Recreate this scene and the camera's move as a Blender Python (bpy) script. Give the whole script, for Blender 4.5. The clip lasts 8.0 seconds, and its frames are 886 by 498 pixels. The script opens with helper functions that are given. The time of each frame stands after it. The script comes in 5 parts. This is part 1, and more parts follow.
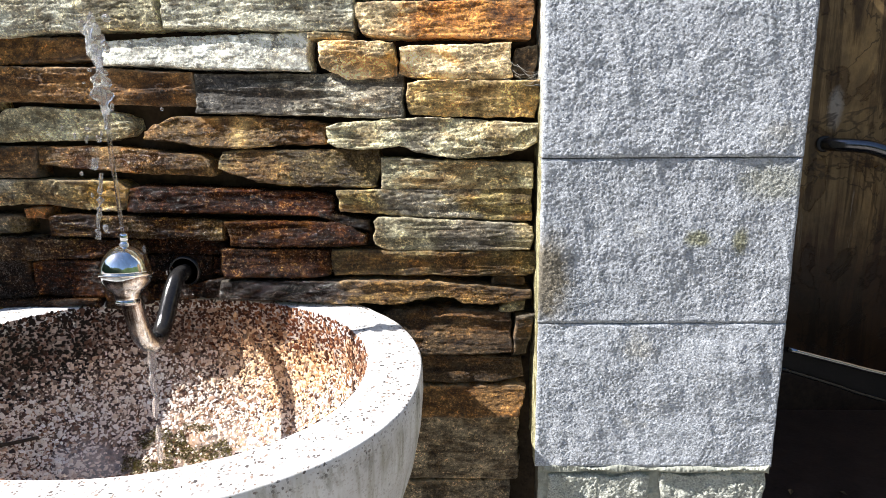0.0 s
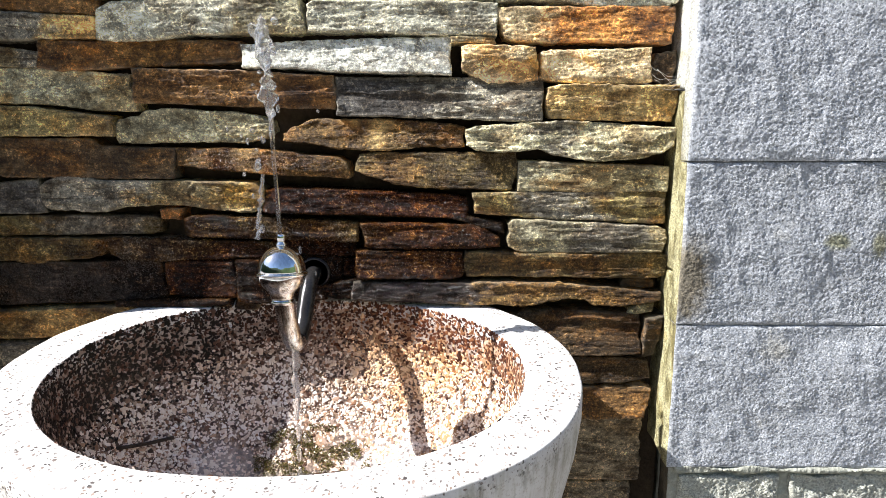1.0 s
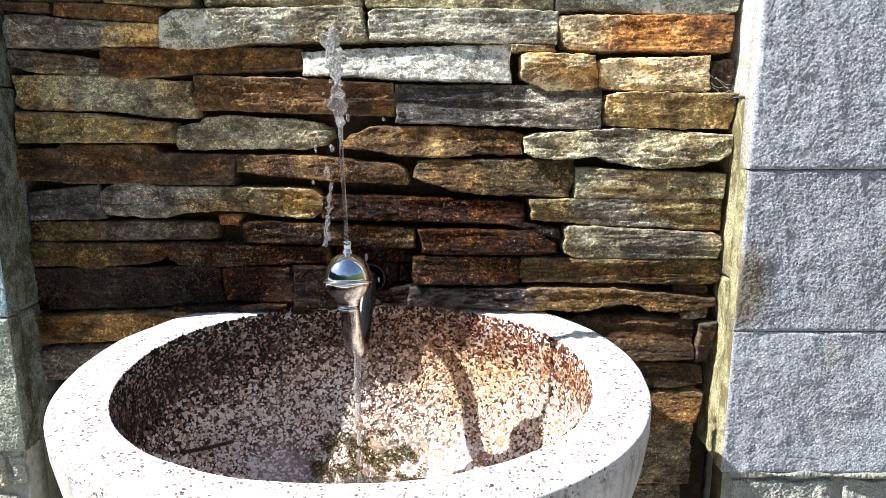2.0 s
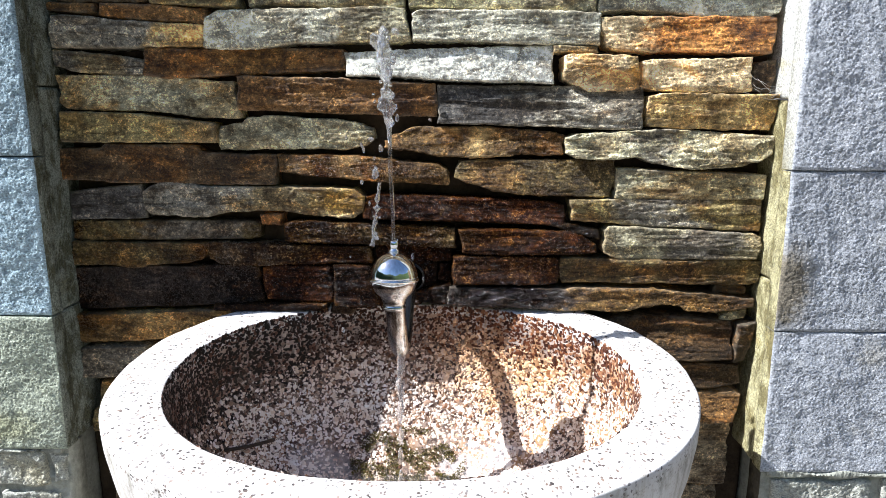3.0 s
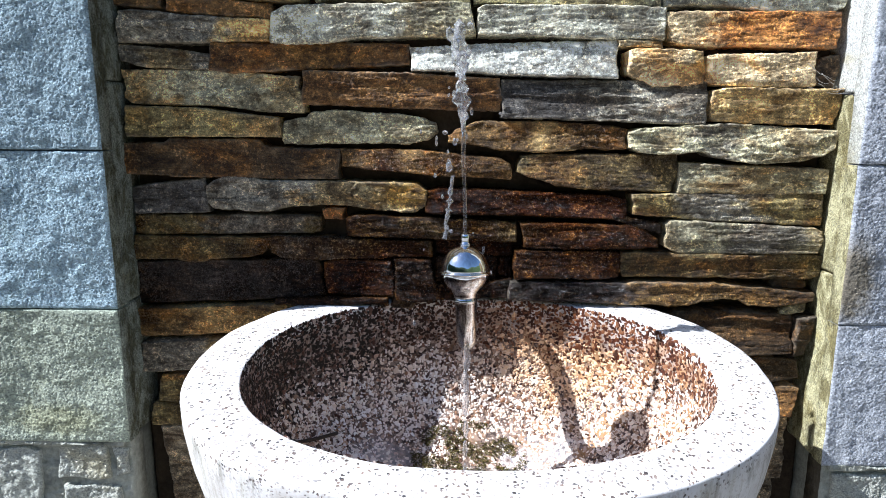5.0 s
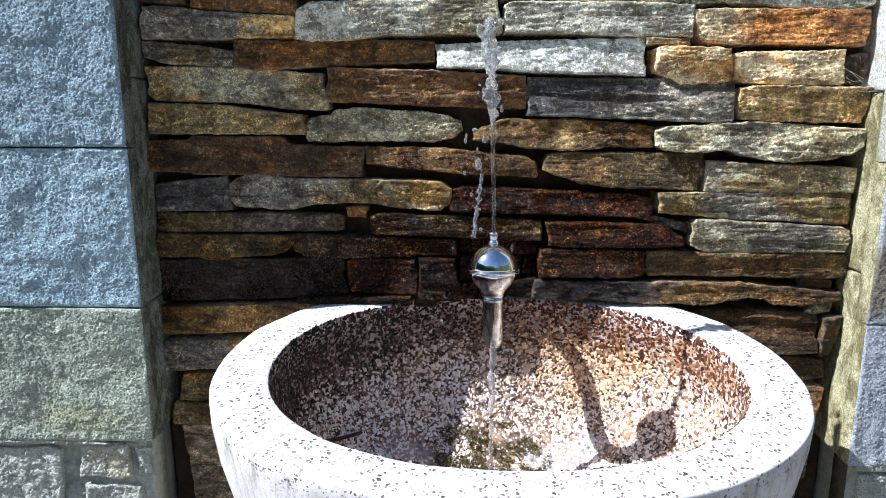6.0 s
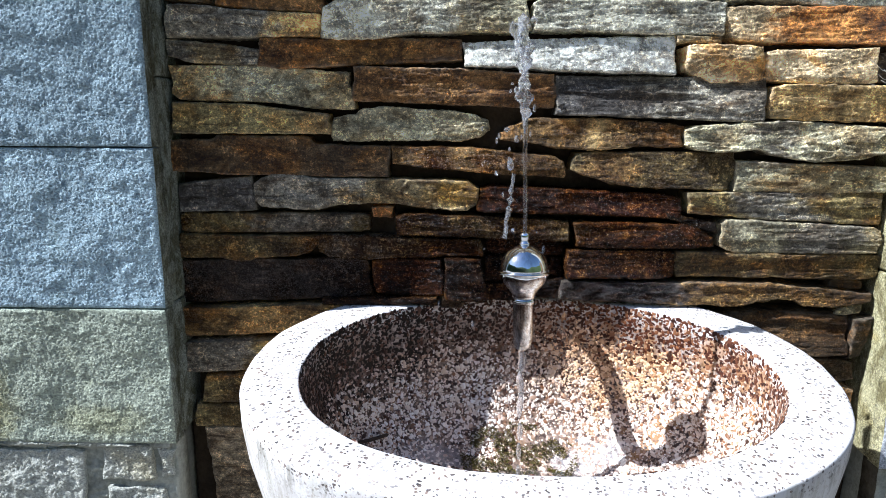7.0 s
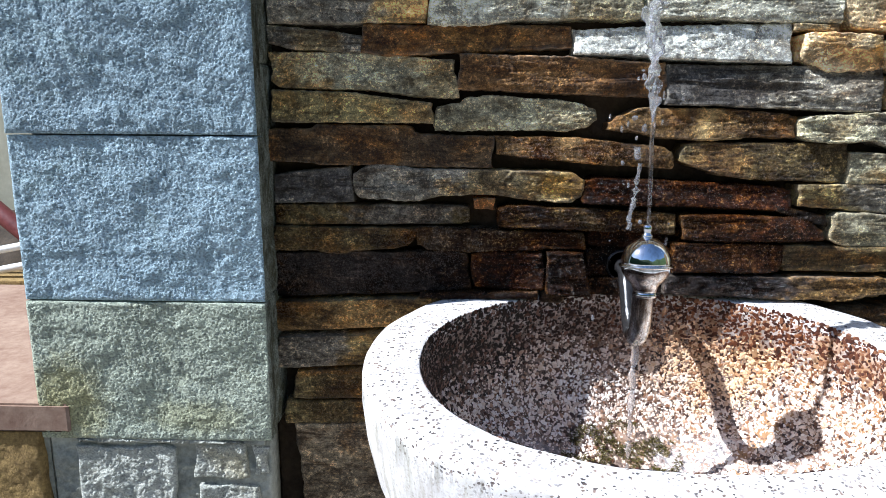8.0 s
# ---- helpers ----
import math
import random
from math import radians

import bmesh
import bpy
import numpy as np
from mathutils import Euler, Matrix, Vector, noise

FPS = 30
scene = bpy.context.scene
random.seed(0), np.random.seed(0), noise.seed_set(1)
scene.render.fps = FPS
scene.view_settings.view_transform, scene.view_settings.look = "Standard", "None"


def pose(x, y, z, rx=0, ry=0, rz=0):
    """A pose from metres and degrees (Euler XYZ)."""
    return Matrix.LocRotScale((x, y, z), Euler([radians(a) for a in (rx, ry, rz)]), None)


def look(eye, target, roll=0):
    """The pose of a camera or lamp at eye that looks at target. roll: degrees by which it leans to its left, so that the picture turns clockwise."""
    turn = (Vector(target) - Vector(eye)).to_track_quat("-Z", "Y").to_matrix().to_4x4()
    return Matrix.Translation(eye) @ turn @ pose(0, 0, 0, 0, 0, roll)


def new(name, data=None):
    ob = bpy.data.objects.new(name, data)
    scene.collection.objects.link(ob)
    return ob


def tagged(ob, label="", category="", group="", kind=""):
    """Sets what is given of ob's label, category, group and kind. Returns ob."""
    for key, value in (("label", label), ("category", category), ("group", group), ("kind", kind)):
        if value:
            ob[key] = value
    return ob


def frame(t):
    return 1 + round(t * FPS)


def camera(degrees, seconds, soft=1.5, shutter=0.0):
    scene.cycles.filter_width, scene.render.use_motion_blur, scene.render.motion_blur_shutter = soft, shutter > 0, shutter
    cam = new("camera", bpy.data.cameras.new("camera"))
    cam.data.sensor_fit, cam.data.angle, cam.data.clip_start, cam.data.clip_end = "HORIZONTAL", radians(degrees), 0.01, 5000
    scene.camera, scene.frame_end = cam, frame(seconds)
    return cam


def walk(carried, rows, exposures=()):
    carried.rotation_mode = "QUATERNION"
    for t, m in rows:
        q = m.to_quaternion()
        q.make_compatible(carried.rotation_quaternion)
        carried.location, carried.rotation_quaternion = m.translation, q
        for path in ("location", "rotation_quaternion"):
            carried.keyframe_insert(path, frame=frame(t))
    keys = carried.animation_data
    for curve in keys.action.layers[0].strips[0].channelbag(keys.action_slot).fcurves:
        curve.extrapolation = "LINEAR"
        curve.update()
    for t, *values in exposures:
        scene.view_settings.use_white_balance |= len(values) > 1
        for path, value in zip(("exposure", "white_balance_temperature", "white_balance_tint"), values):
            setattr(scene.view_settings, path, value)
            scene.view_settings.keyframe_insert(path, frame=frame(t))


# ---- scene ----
cam = camera(68.6, 8.0, soft=0.5)
PATH = [
    (0, (0.018, -0.013, 1.185), (-0.019, 1.947, 0.787), -0.4),
    (0.5, (-0.052, -0.015, 1.181), (-0.086, 1.945, 0.787), -0.4),
    (1, (-0.168, -0.025, 1.182), (-0.193, 1.939, 0.802), -0.1),
    (1.5, (-0.216, -0.029, 1.192), (-0.243, 1.934, 0.808), -0.1),
    (3, (-0.297, -0.036, 1.194), (-0.331, 1.927, 0.81), 0.1),
    (3.5, (-0.32, -0.039, 1.193), (-0.356, 1.924, 0.81), 0.1),
    (4, (-0.342, -0.042, 1.19), (-0.379, 1.922, 0.811), 0.1),
    (4.5, (-0.362, -0.043, 1.187), (-0.399, 1.92, 0.807), 0.1),
    (6, (-0.415, -0.038, 1.183), (-0.452, 1.925, 0.8), 0.2),
    (6.5, (-0.431, -0.033, 1.182), (-0.469, 1.928, 0.795), 0.2),
    (7, (-0.45, -0.029, 1.185), (-0.49, 1.933, 0.795), 0.2),
    (7.5, (-0.477, -0.024, 1.187), (-0.514, 1.937, 0.795), 0.3),
    (7.7, (-0.520, -0.020, 1.180), (-0.553, 1.941, 0.790), 0.3),
    (8, (-0.592, -0.012, 1.172), (-0.623, 1.948, 0.779), 0.4),
]
LIGHT = [(0.0, 1.44, 6160, 11), (1.5, 1.34, 6080, 11), (3.0, 1.27, 5800, 11), (4.5, 1.17, 5560, 11), (6.0, 1.04, 5420, 11), (8.0, 1.02, 5440, 11)]
walk(cam, [(t, look(eye, target, roll)) for t, eye, target, roll in PATH], LIGHT)

# ---- world and light ----
SUN = Vector((0.955, 0.19, -1.0)).normalized()          # the way the sunlight goes
world = bpy.data.worlds.new("world")
scene.world = world
world.use_nodes = True
wn = world.node_tree
wn.nodes.clear()
sky = wn.nodes.new("ShaderNodeTexSky")
sky.sky_type, sky.sun_disc = "NISHITA", False
sky.sun_elevation = math.asin(-SUN.z)
sky.sun_rotation = math.atan2(-SUN.x, -SUN.y)
sky.air_density, sky.dust_density = 1.0, 0.6
bg = wn.nodes.new("ShaderNodeBackground")
bg.inputs["Strength"].default_value = 0.062
wout = wn.nodes.new("ShaderNodeOutputWorld")
wn.links.new(sky.outputs[0], bg.inputs[0])
wn.links.new(bg.outputs[0], wout.inputs[0])

sun_data = bpy.data.lights.new("sun", "SUN")
sun_data.energy, sun_data.angle, sun_data.color = 5.0, radians(0.5), (1.0, 0.95, 0.87)
sun = new("sun", sun_data)
sun.matrix_world = look((-4, -1, 6), Vector((-4, -1, 6)) + SUN)


# ---- materials ----
class Nodes:
    """Short hand for building a node material."""

    def __init__(self, name, rough=0.8, metal=0.0, spec=0.5):
        self.mat = bpy.data.materials.new(name)
        self.mat.use_nodes = True
        self.t = self.mat.node_tree
        self.b = self.t.nodes["Principled BSDF"]
        self.b.inputs["Roughness"].default_value = rough
        self.b.inputs["Metallic"].default_value = metal
        self.b.inputs["Specular IOR Level"].default_value = spec
        self.co = self.t.nodes.new("ShaderNodeTexCoord").outputs["Object"]

    def put(self, socket, value):
        if isinstance(value, bpy.types.NodeSocket):
            self.t.links.new(value, socket)
        elif isinstance(value, tuple) and len(value) == 3 and socket.type == "RGBA":
            socket.default_value = (*value, 1)
        else:
            socket.default_value = value

    def scaled(self, sx, sy, sz, rz=0.0):
        n = self.t.nodes.new("ShaderNodeMapping")
        n.inputs["Scale"].default_value = (sx, sy, sz)
        n.inputs["Rotation"].default_value = (0, 0, rz)
        self.put(n.inputs["Vector"], self.co)
        return n.outputs[0]

    def noise(self, scale, detail=4.0, rough=0.6, co=None, distort=0.0):
        n = self.t.nodes.new("ShaderNodeTexNoise")
        self.put(n.inputs["Vector"], co or self.co)
        n.inputs["Scale"].default_value, n.inputs["Detail"].default_value = scale, detail
        n.inputs["Roughness"].default_value, n.inputs["Distortion"].default_value = rough, distort
        return n.outputs["Fac"]

    def cells(self, scale, feature="F1", out="Color", co=None, random=1.0):
        n = self.t.nodes.new("ShaderNodeTexVoronoi")
        n.feature = feature
        self.put(n.inputs["Vector"], co or self.co)
        n.inputs["Scale"].default_value, n.inputs["Randomness"].default_value = scale, random
        return n.outputs[out]

    def ramp(self, fac, *stops):
        n = self.t.nodes.new("ShaderNodeValToRGB")
        e = n.color_ramp.elements
        while len(e) < len(stops):
            e.new(0.5)
        for el, (p, c) in zip(e, stops):
            el.position = p
            el.color = (c, c, c, 1) if isinstance(c, (int, float)) else (*c, 1)
        self.put(n.inputs[0], fac)
        return n.outputs[0]

    def mix(self, fac, a, b, blend="MIX"):
        n = self.t.nodes.new("ShaderNodeMix")
        n.data_type, n.blend_type = "RGBA", blend
        self.put(n.inputs[0], fac), self.put(n.inputs[6], a), self.put(n.inputs[7], b)
        return n.outputs[2]

    def math(self, op, a, b=0.0):
        n = self.t.nodes.new("ShaderNodeMath")
        n.operation = op
        self.put(n.inputs[0], a), self.put(n.inputs[1], b)
        return n.outputs[0]

    def split(self, colour):
        n = self.t.nodes.new("ShaderNodeSeparateColor")
        self.put(n.inputs[0], colour)
        return n.outputs

    def bump(self, height, strength, distance, under=None):
        n = self.t.nodes.new("ShaderNodeBump")
        n.inputs["Strength"].default_value, n.inputs["Distance"].default_value = strength, distance
        self.put(n.inputs["Height"], height)
        if under:
            self.put(n.inputs["Normal"], under)
        self.put(self.b.inputs["Normal"], n.outputs[0])
        return n.outputs[0]

    def spot(self, at, size, ragged=0.5, scale=60):
        """1 inside a ragged stain round a place, 0 outside; size: its half widths."""
        n = self.t.nodes.new("ShaderNodeMapping")
        n.vector_type = "POINT"
        n.inputs["Scale"].default_value = tuple(1 / k for k in size)
        n.inputs["Location"].default_value = tuple(-a / k for a, k in zip(at, size))
        self.put(n.inputs["Vector"], self.co)
        d = self.t.nodes.new("ShaderNodeVectorMath")
        d.operation = "LENGTH"
        self.put(d.inputs[0], n.outputs[0])
        wobble = self.math("MULTIPLY", self.math("SUBTRACT", self.noise(scale, 6, 0.75), 0.5), ragged * 2.4)
        return self.ramp(self.math("ADD", d.outputs["Value"], wobble), (0.45, 1.0), (1.0, 0.0))

    def colour(self, value):
        self.put(self.b.inputs["Base Color"], value)

    def rough(self, value):
        self.put(self.b.inputs["Roughness"], value)


def make_schist():
    """Split schist: each stone's own colour, layered streaks, grain, rust, pale rubbed arrises with caught light; wet
    where its tone says so.
    """
    m = Nodes("schist", spec=0.45)
    info = m.t.nodes.new("ShaderNodeObjectInfo")
    tone = m.t.nodes.new("ShaderNodeAttribute")
    tone.attribute_name = "stone_tone"
    own = tone.outputs["Color"]
    arris = m.t.nodes.new("ShaderNodeAttribute")
    arris.attribute_name = "worn_glint"

    def scale(fac, colour, tint):
        return m.mix(fac, colour, m.mix(1.0, colour, tint, "MULTIPLY"))

    layers = m.noise(1.0, 8, 0.72, m.scaled(13, 13, 95), 0.6)
    streak = m.noise(1.0, 6, 0.78, m.scaled(90, 90, 190), 0.9)
    broad = m.noise(9, 5, 0.6)
    grain = m.noise(210, 5, 0.75)
    fine = m.noise(420, 4, 0.75)
    body = m.noise(17, 8, 0.70, distort=0.6)
    base = m.mix(1.0, own, m.ramp(body, (0.35, (0.34, 0.29, 0.23)), (0.47, (0.76, 0.73, 0.68)), (0.62, (1.40, 1.37, 1.30))), "MULTIPLY")
    # ochre and rust patches, more on some stones than on others
    rust = m.ramp(m.noise(1.0, 9, 0.72, m.scaled(10, 10, 18), 0.8), (0.48, 0.0), (0.60, 1.0))
    rust = m.math("MULTIPLY", rust, m.ramp(info.outputs["Random"], (0.0, 0.35), (0.5, 0.75), (1.0, 1.0)))
    rust = m.math("MULTIPLY", rust, m.ramp(m.math("DIVIDE", m.split(own)[2], m.split(own)[0]), (0.4, 1.0), (0.8, 0.4), (0.95, 0.05)))
    base = m.mix(rust, base, m.mix(0.35, m.mix(1.0, base, (1.15, 0.72, 0.26), "MULTIPLY"), (0.24, 0.125, 0.026)))
    # one golden patch: the stone's orange end, with a sunlit sheen painted in
    gold = m.spot((-0.455, 0.85, 1.088), (0.05, 0.06, 0.024), 0.45, 50)
    base = m.mix(m.math("MULTIPLY", gold, 0.8), base, (0.58, 0.36, 0.07))
    light = m.ramp(m.split(own)[1], (0.36, 1.0), (0.66, 0.35))
    # dark stains and hollows between the layers
    base = scale(m.math("MULTIPLY", m.ramp(m.noise(1.0, 9, 0.75, m.scaled(15, 15, 34), 0.5), (0.50, 0.0), (0.60, 0.75)), light), base, (0.30, 0.23, 0.17))
    base = scale(m.math("MULTIPLY", m.ramp(layers, (0.38, 0.85), (0.47, 0.0)), light), base, (0.32, 0.26, 0.20))
    # grain: dark and pale crystals, drawn out along the layers
    base = scale(m.math("MULTIPLY", m.ramp(streak, (0.37, 0.6), (0.45, 0.0)), m.ramp(light, (0.3, 0.5), (1.0, 1.0))), base, (0.26, 0.21, 0.16))
    base = scale(m.ramp(streak, (0.56, 0.0), (0.65, 0.6)), base, (1.8, 1.74, 1.6))
    base = scale(m.math("MULTIPLY", m.ramp(grain, (0.37, 0.8), (0.45, 0.0)), m.ramp(light, (0.3, 0.6), (1.0, 1.0))), base, (0.22, 0.18, 0.14))
    clump = m.ramp(m.noise(26, 6, 0.75, distort=0.5), (0.42, 0.15), (0.60, 1.0))
    base = scale(m.math("MULTIPLY", m.ramp(grain, (0.53, 0.0), (0.60, 1.0)), clump), base, (3.0, 2.85, 2.5))
    base = scale(m.ramp(fine, (0.53, 0.0), (0.60, 0.6)), base, (1.7, 1.68, 1.6))
    # blotches a finger wide
    base = m.mix(1.0, base, m.ramp(m.noise(1.0, 7, 0.72, m.scaled(42, 42, 70), 0.6), (0.36, (0.48, 0.43, 0.37)), (0.49, (0.95, 0.94, 0.92)), (0.62, (1.65, 1.62, 1.55))), "MULTIPLY")
    # pale crust, and rubbed edges with the light they catch painted in
    crust = m.ramp(m.noise(34, 9, 0.82, distort=0.4), (0.55, 0.0), (0.63, 1.0))
    base = scale(m.math("MULTIPLY", crust, 0.5), base, (1.7, 1.66, 1.5))
    dry = m.ramp(tone.outputs["Alpha"], (0.0, 1.0), (1.0, 0.7))
    base = m.mix(m.math("MULTIPLY", m.math("MULTIPLY", arris.outputs["Fac"], m.ramp(m.noise(60, 5, 0.7), (0.42, 0.0), (0.58, 0.75))), dry), base, m.mix(0.6, m.mix(1.0, base, (1.9, 1.8, 1.6), "MULTIPLY"), (0.50, 0.45, 0.34)))
    wet = m.ramp(m.math("ADD", tone.outputs["Alpha"], m.math("MULTIPLY", m.math("SUBTRACT", broad, 0.5), 0.9)), (0.22, 0.0), (0.70, 1.0))
    slick = m.spot((-0.225, 0.845, 0.952), (0.13, 0.06, 0.028), 0.35, 45)
    wet = m.math("MAXIMUM", wet, slick)
    base = m.mix(m.math("MULTIPLY", slick, 0.85), base, m.mix(1.0, base, (0.24, 0.20, 0.24), "MULTIPLY"))
    slick = m.math("MULTIPLY", slick, m.ramp(m.noise(1.0, 5, 0.7, m.scaled(60, 60, 160)), (0.50, 0.0), (0.55, 1.0)))
    soaked_shade = m.mix(m.ramp(m.noise(30, 7, 0.8), (0.53, 0.0), (0.66, 1.0)), m.mix(1.0, base, (0.115, 0.065, 0.038), "MULTIPLY"), m.mix(1.0, base, (0.37, 0.205, 0.07), "MULTIPLY"))
    # brighter amber grains: the sun's sparkle on wet stone, painted as colour
    soaked_shade = m.mix(m.math("MULTIPLY", m.ramp(m.mix(0.5, grain, streak), (0.52, 0.0), (0.60, 1.0)), m.ramp(clump, (0.15, 0.25), (1.0, 0.9))), soaked_shade, m.mix(1.0, base, (0.43, 0.32, 0.17), "MULTIPLY"))
    base = m.mix(wet, base, soaked_shade)
    m.put(m.b.inputs["Specular IOR Level"], m.mix(slick, m.mix(wet, (0.4, 0.4, 0.4), m.ramp(m.mix(0.5, grain, fine), (0.51, 0.08), (0.58, 0.55))), (1.0, 1.0, 1.0)))
    m.colour(base)
    m.rough(m.mix(slick, m.mix(wet, m.ramp(fine, (0.3, 0.7), (0.7, 0.92)), m.ramp(fine, (0.3, 0.10), (0.75, 0.34))), (0.13, 0.13, 0.13)))
    n = m.bump(m.noise(1.0, 4, 0.6, m.scaled(50, 50, 140)), 1.0, 0.012)
    m.put(n.node.inputs["Strength"], slick)
    n.node.inputs["Distance"].default_value = 0.02
    rest = m.math("SUBTRACT", 0.9, m.math("MULTIPLY", slick, 0.8))
    n = m.bump(layers, 0.9, 0.004, n)
    m.put(n.node.inputs["Strength"], rest)
    n = m.bump(m.mix(0.5, streak, m.noise(130, 7, 0.85)), 0.9, 0.004, n)
    m.put(n.node.inputs["Strength"], rest)
    n = m.bump(fine, 1.0, 0.003, n)
    m.put(n.node.inputs["Strength"], rest)
    return m.mat


def make_ashlar(name, lo, hi, stain, amount, spots=(), mottle=0.0):
    """Pale quarry-faced gneiss of the pillars, granular, with faint mineral stains."""
    m = Nodes(name, 0.85, spec=0.35)
    grain = m.noise(420, 6, 0.8, m.scaled(0.8, 1, 1.25, 0.3))
    broad = m.noise(6, 5, 0.6)
    info = m.t.nodes.new("ShaderNodeObjectInfo")
    med = m.noise(75, 7, 0.8, distort=0.4)
    base = m.mix(m.ramp(m.mix(0.22, grain, med), (0.42, 0.0), (0.55, 1.0)), lo, hi)
    base = m.mix(m.math("MULTIPLY", m.ramp(broad, (0.35, 0.0), (0.7, 1.0)), 0.35), base, m.mix(1.0, base, (0.85, 0.88, 0.9), "MULTIPLY"))
    patch = m.ramp(m.noise(7.5, 5, 0.65, distort=0.4), (0.56, 0.0), (0.7, 1.0))
    base = m.mix(m.math("MULTIPLY", patch, amount), base, m.mix(1.0, base, stain, "MULTIPLY"))
    shade = m.ramp(info.outputs["Random"], (0.0, 0.9), (1.0, 1.06))
    base = m.mix(1.0, base, shade, "MULTIPLY")
    dots = m.ramp(m.split(m.cells(420))[1], (0.86, 0.0), (0.93, 1.0))
    base = m.mix(m.math("MULTIPLY", dots, 0.4), base, (0.12, 0.125, 0.13))
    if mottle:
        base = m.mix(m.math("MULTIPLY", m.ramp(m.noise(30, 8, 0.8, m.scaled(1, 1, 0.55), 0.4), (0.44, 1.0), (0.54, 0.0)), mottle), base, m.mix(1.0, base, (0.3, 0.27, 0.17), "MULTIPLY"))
    for at, size, tint, strength in spots:
        base = m.mix(m.math("MULTIPLY", m.spot(at, size), strength), base, m.mix(1.0, base, tint, "MULTIPLY"))
    m.colour(base)
    n = m.bump(m.noise(420, 7, 0.85, m.scaled(0.9, 1, 1.3, 0.2)), 1.0, 0.0026)
    m.bump(grain, 1.0, 0.0022, n)
    return m.mat


def make_mortar(name, lo, hi):
    m = Nodes(name, 0.95, spec=0.2)
    g = m.noise(120, 6, 0.75)
    m.colour(m.mix(m.ramp(m.mix(0.5, g, m.noise(14, 4, 0.6)), (0.35, 0.0), (0.65, 1.0)), lo, hi))
    n = m.bump(m.noise(40, 6, 0.7), 0.7, 0.006)
    m.bump(g, 0.5, 0.002, n)
    return m.mat


def make_terrazzo():
    """Pale ground concrete with small dark and tan chips, for rim and outside of the basin."""
    m = Nodes("terrazzo", 0.55, spec=0.4)
    warped = m.t.nodes.new("ShaderNodeVectorMath")
    wob = m.t.nodes.new("ShaderNodeTexNoise")
    wob.inputs["Scale"].default_value = 150
    m.put(wob.inputs["Vector"], m.co)
    warped.operation = "MULTIPLY_ADD"
    m.put(warped.inputs[0], wob.outputs["Color"])
    warped.inputs[1].default_value = (0.006, 0.006, 0.006)
    m.put(warped.inputs[2], m.co)
    place = warped.outputs[0]
    cell = m.split(m.cells(250, co=place))
    dist = m.cells(250, "F1", "Distance", place)
    small = m.split(m.cells(330, co=place))
    sdist = m.cells(330, "F1", "Distance", place)
    base = m.mix(m.ramp(m.noise(20, 5, 0.6), (0.35, 0.0), (0.7, 1.0)), (0.62, 0.59, 0.57), (0.76, 0.745, 0.73))
    base = m.mix(m.math("MULTIPLY", m.ramp(small[0], (0.5, 0.0), (0.8, 0.5)), m.ramp(sdist, (0.3, 1.0), (0.5, 0.0))), base, (0.5, 0.42, 0.37))
    chip = m.math("MULTIPLY", m.ramp(cell[0], (0.21, 0.0), (0.24, 1.0)), m.ramp(m.math("ADD", dist, m.math("MULTIPLY", cell[2], 0.3)), (0.42, 1.0), (0.48, 0.0)))
    tone = m.ramp(cell[1], (0.0, (0.05, 0.045, 0.045)), (0.6, (0.13, 0.1, 0.09)), (1.0, (0.26, 0.19, 0.15)))
    chip = m.math("MULTIPLY", chip, m.ramp(m.noise(28, 3, 0.6), (0.38, 0.4), (0.52, 1.0)))
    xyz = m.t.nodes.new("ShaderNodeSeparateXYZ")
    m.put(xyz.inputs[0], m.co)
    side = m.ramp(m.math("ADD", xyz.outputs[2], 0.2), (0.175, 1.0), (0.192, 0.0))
    chip = m.math("MULTIPLY", chip, m.ramp(side, (0.0, 1.0), (1.0, 0.22)))
    base = m.mix(chip, base, tone)
    streak = m.ramp(m.noise(1.0, 6, 0.7, m.scaled(38, 38, 3)), (0.54, 0.0), (0.68, 1.0))
    base = m.mix(m.math("MULTIPLY", streak, 0.55), base, m.mix(1.0, base, (0.66, 0.66, 0.54), "MULTIPLY"))
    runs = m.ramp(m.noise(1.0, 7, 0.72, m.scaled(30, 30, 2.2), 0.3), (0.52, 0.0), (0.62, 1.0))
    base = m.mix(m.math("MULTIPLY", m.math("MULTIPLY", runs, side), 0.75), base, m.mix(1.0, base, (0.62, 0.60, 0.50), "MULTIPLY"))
    lip = m.math("MULTIPLY", m.ramp(m.math("ADD", xyz.outputs[2], 0.2), (0.150, 0.0), (0.186, 1.0), (0.193, 0.8), (0.197, 0.0)), m.ramp(m.noise(1.0, 7, 0.75, m.scaled(26, 26, 9), 0.4), (0.50, 0.0), (0.60, 1.0)))
    base = m.mix(m.math("MULTIPLY", lip, 0.8), base, m.mix(1.0, base, (0.34, 0.33, 0.27), "MULTIPLY"))
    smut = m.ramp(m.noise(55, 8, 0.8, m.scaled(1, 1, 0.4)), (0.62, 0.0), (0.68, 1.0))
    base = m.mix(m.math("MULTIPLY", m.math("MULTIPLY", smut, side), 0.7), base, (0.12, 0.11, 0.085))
    dirt = m.ramp(m.noise(5, 6, 0.65, m.scaled(3, 3, 0.7)), (0.5, 0.0), (0.75, 1.0))
    base = m.mix(m.math("MULTIPLY", dirt, 0.28), base, m.mix(1.0, base, (0.74, 0.70, 0.60), "MULTIPLY"))
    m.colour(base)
    m.rough(m.ramp(m.noise(30, 4, 0.6), (0.3, 0.45), (0.7, 0.7)))
    n = m.bump(m.noise(22, 5, 0.6), 0.3, 0.004)
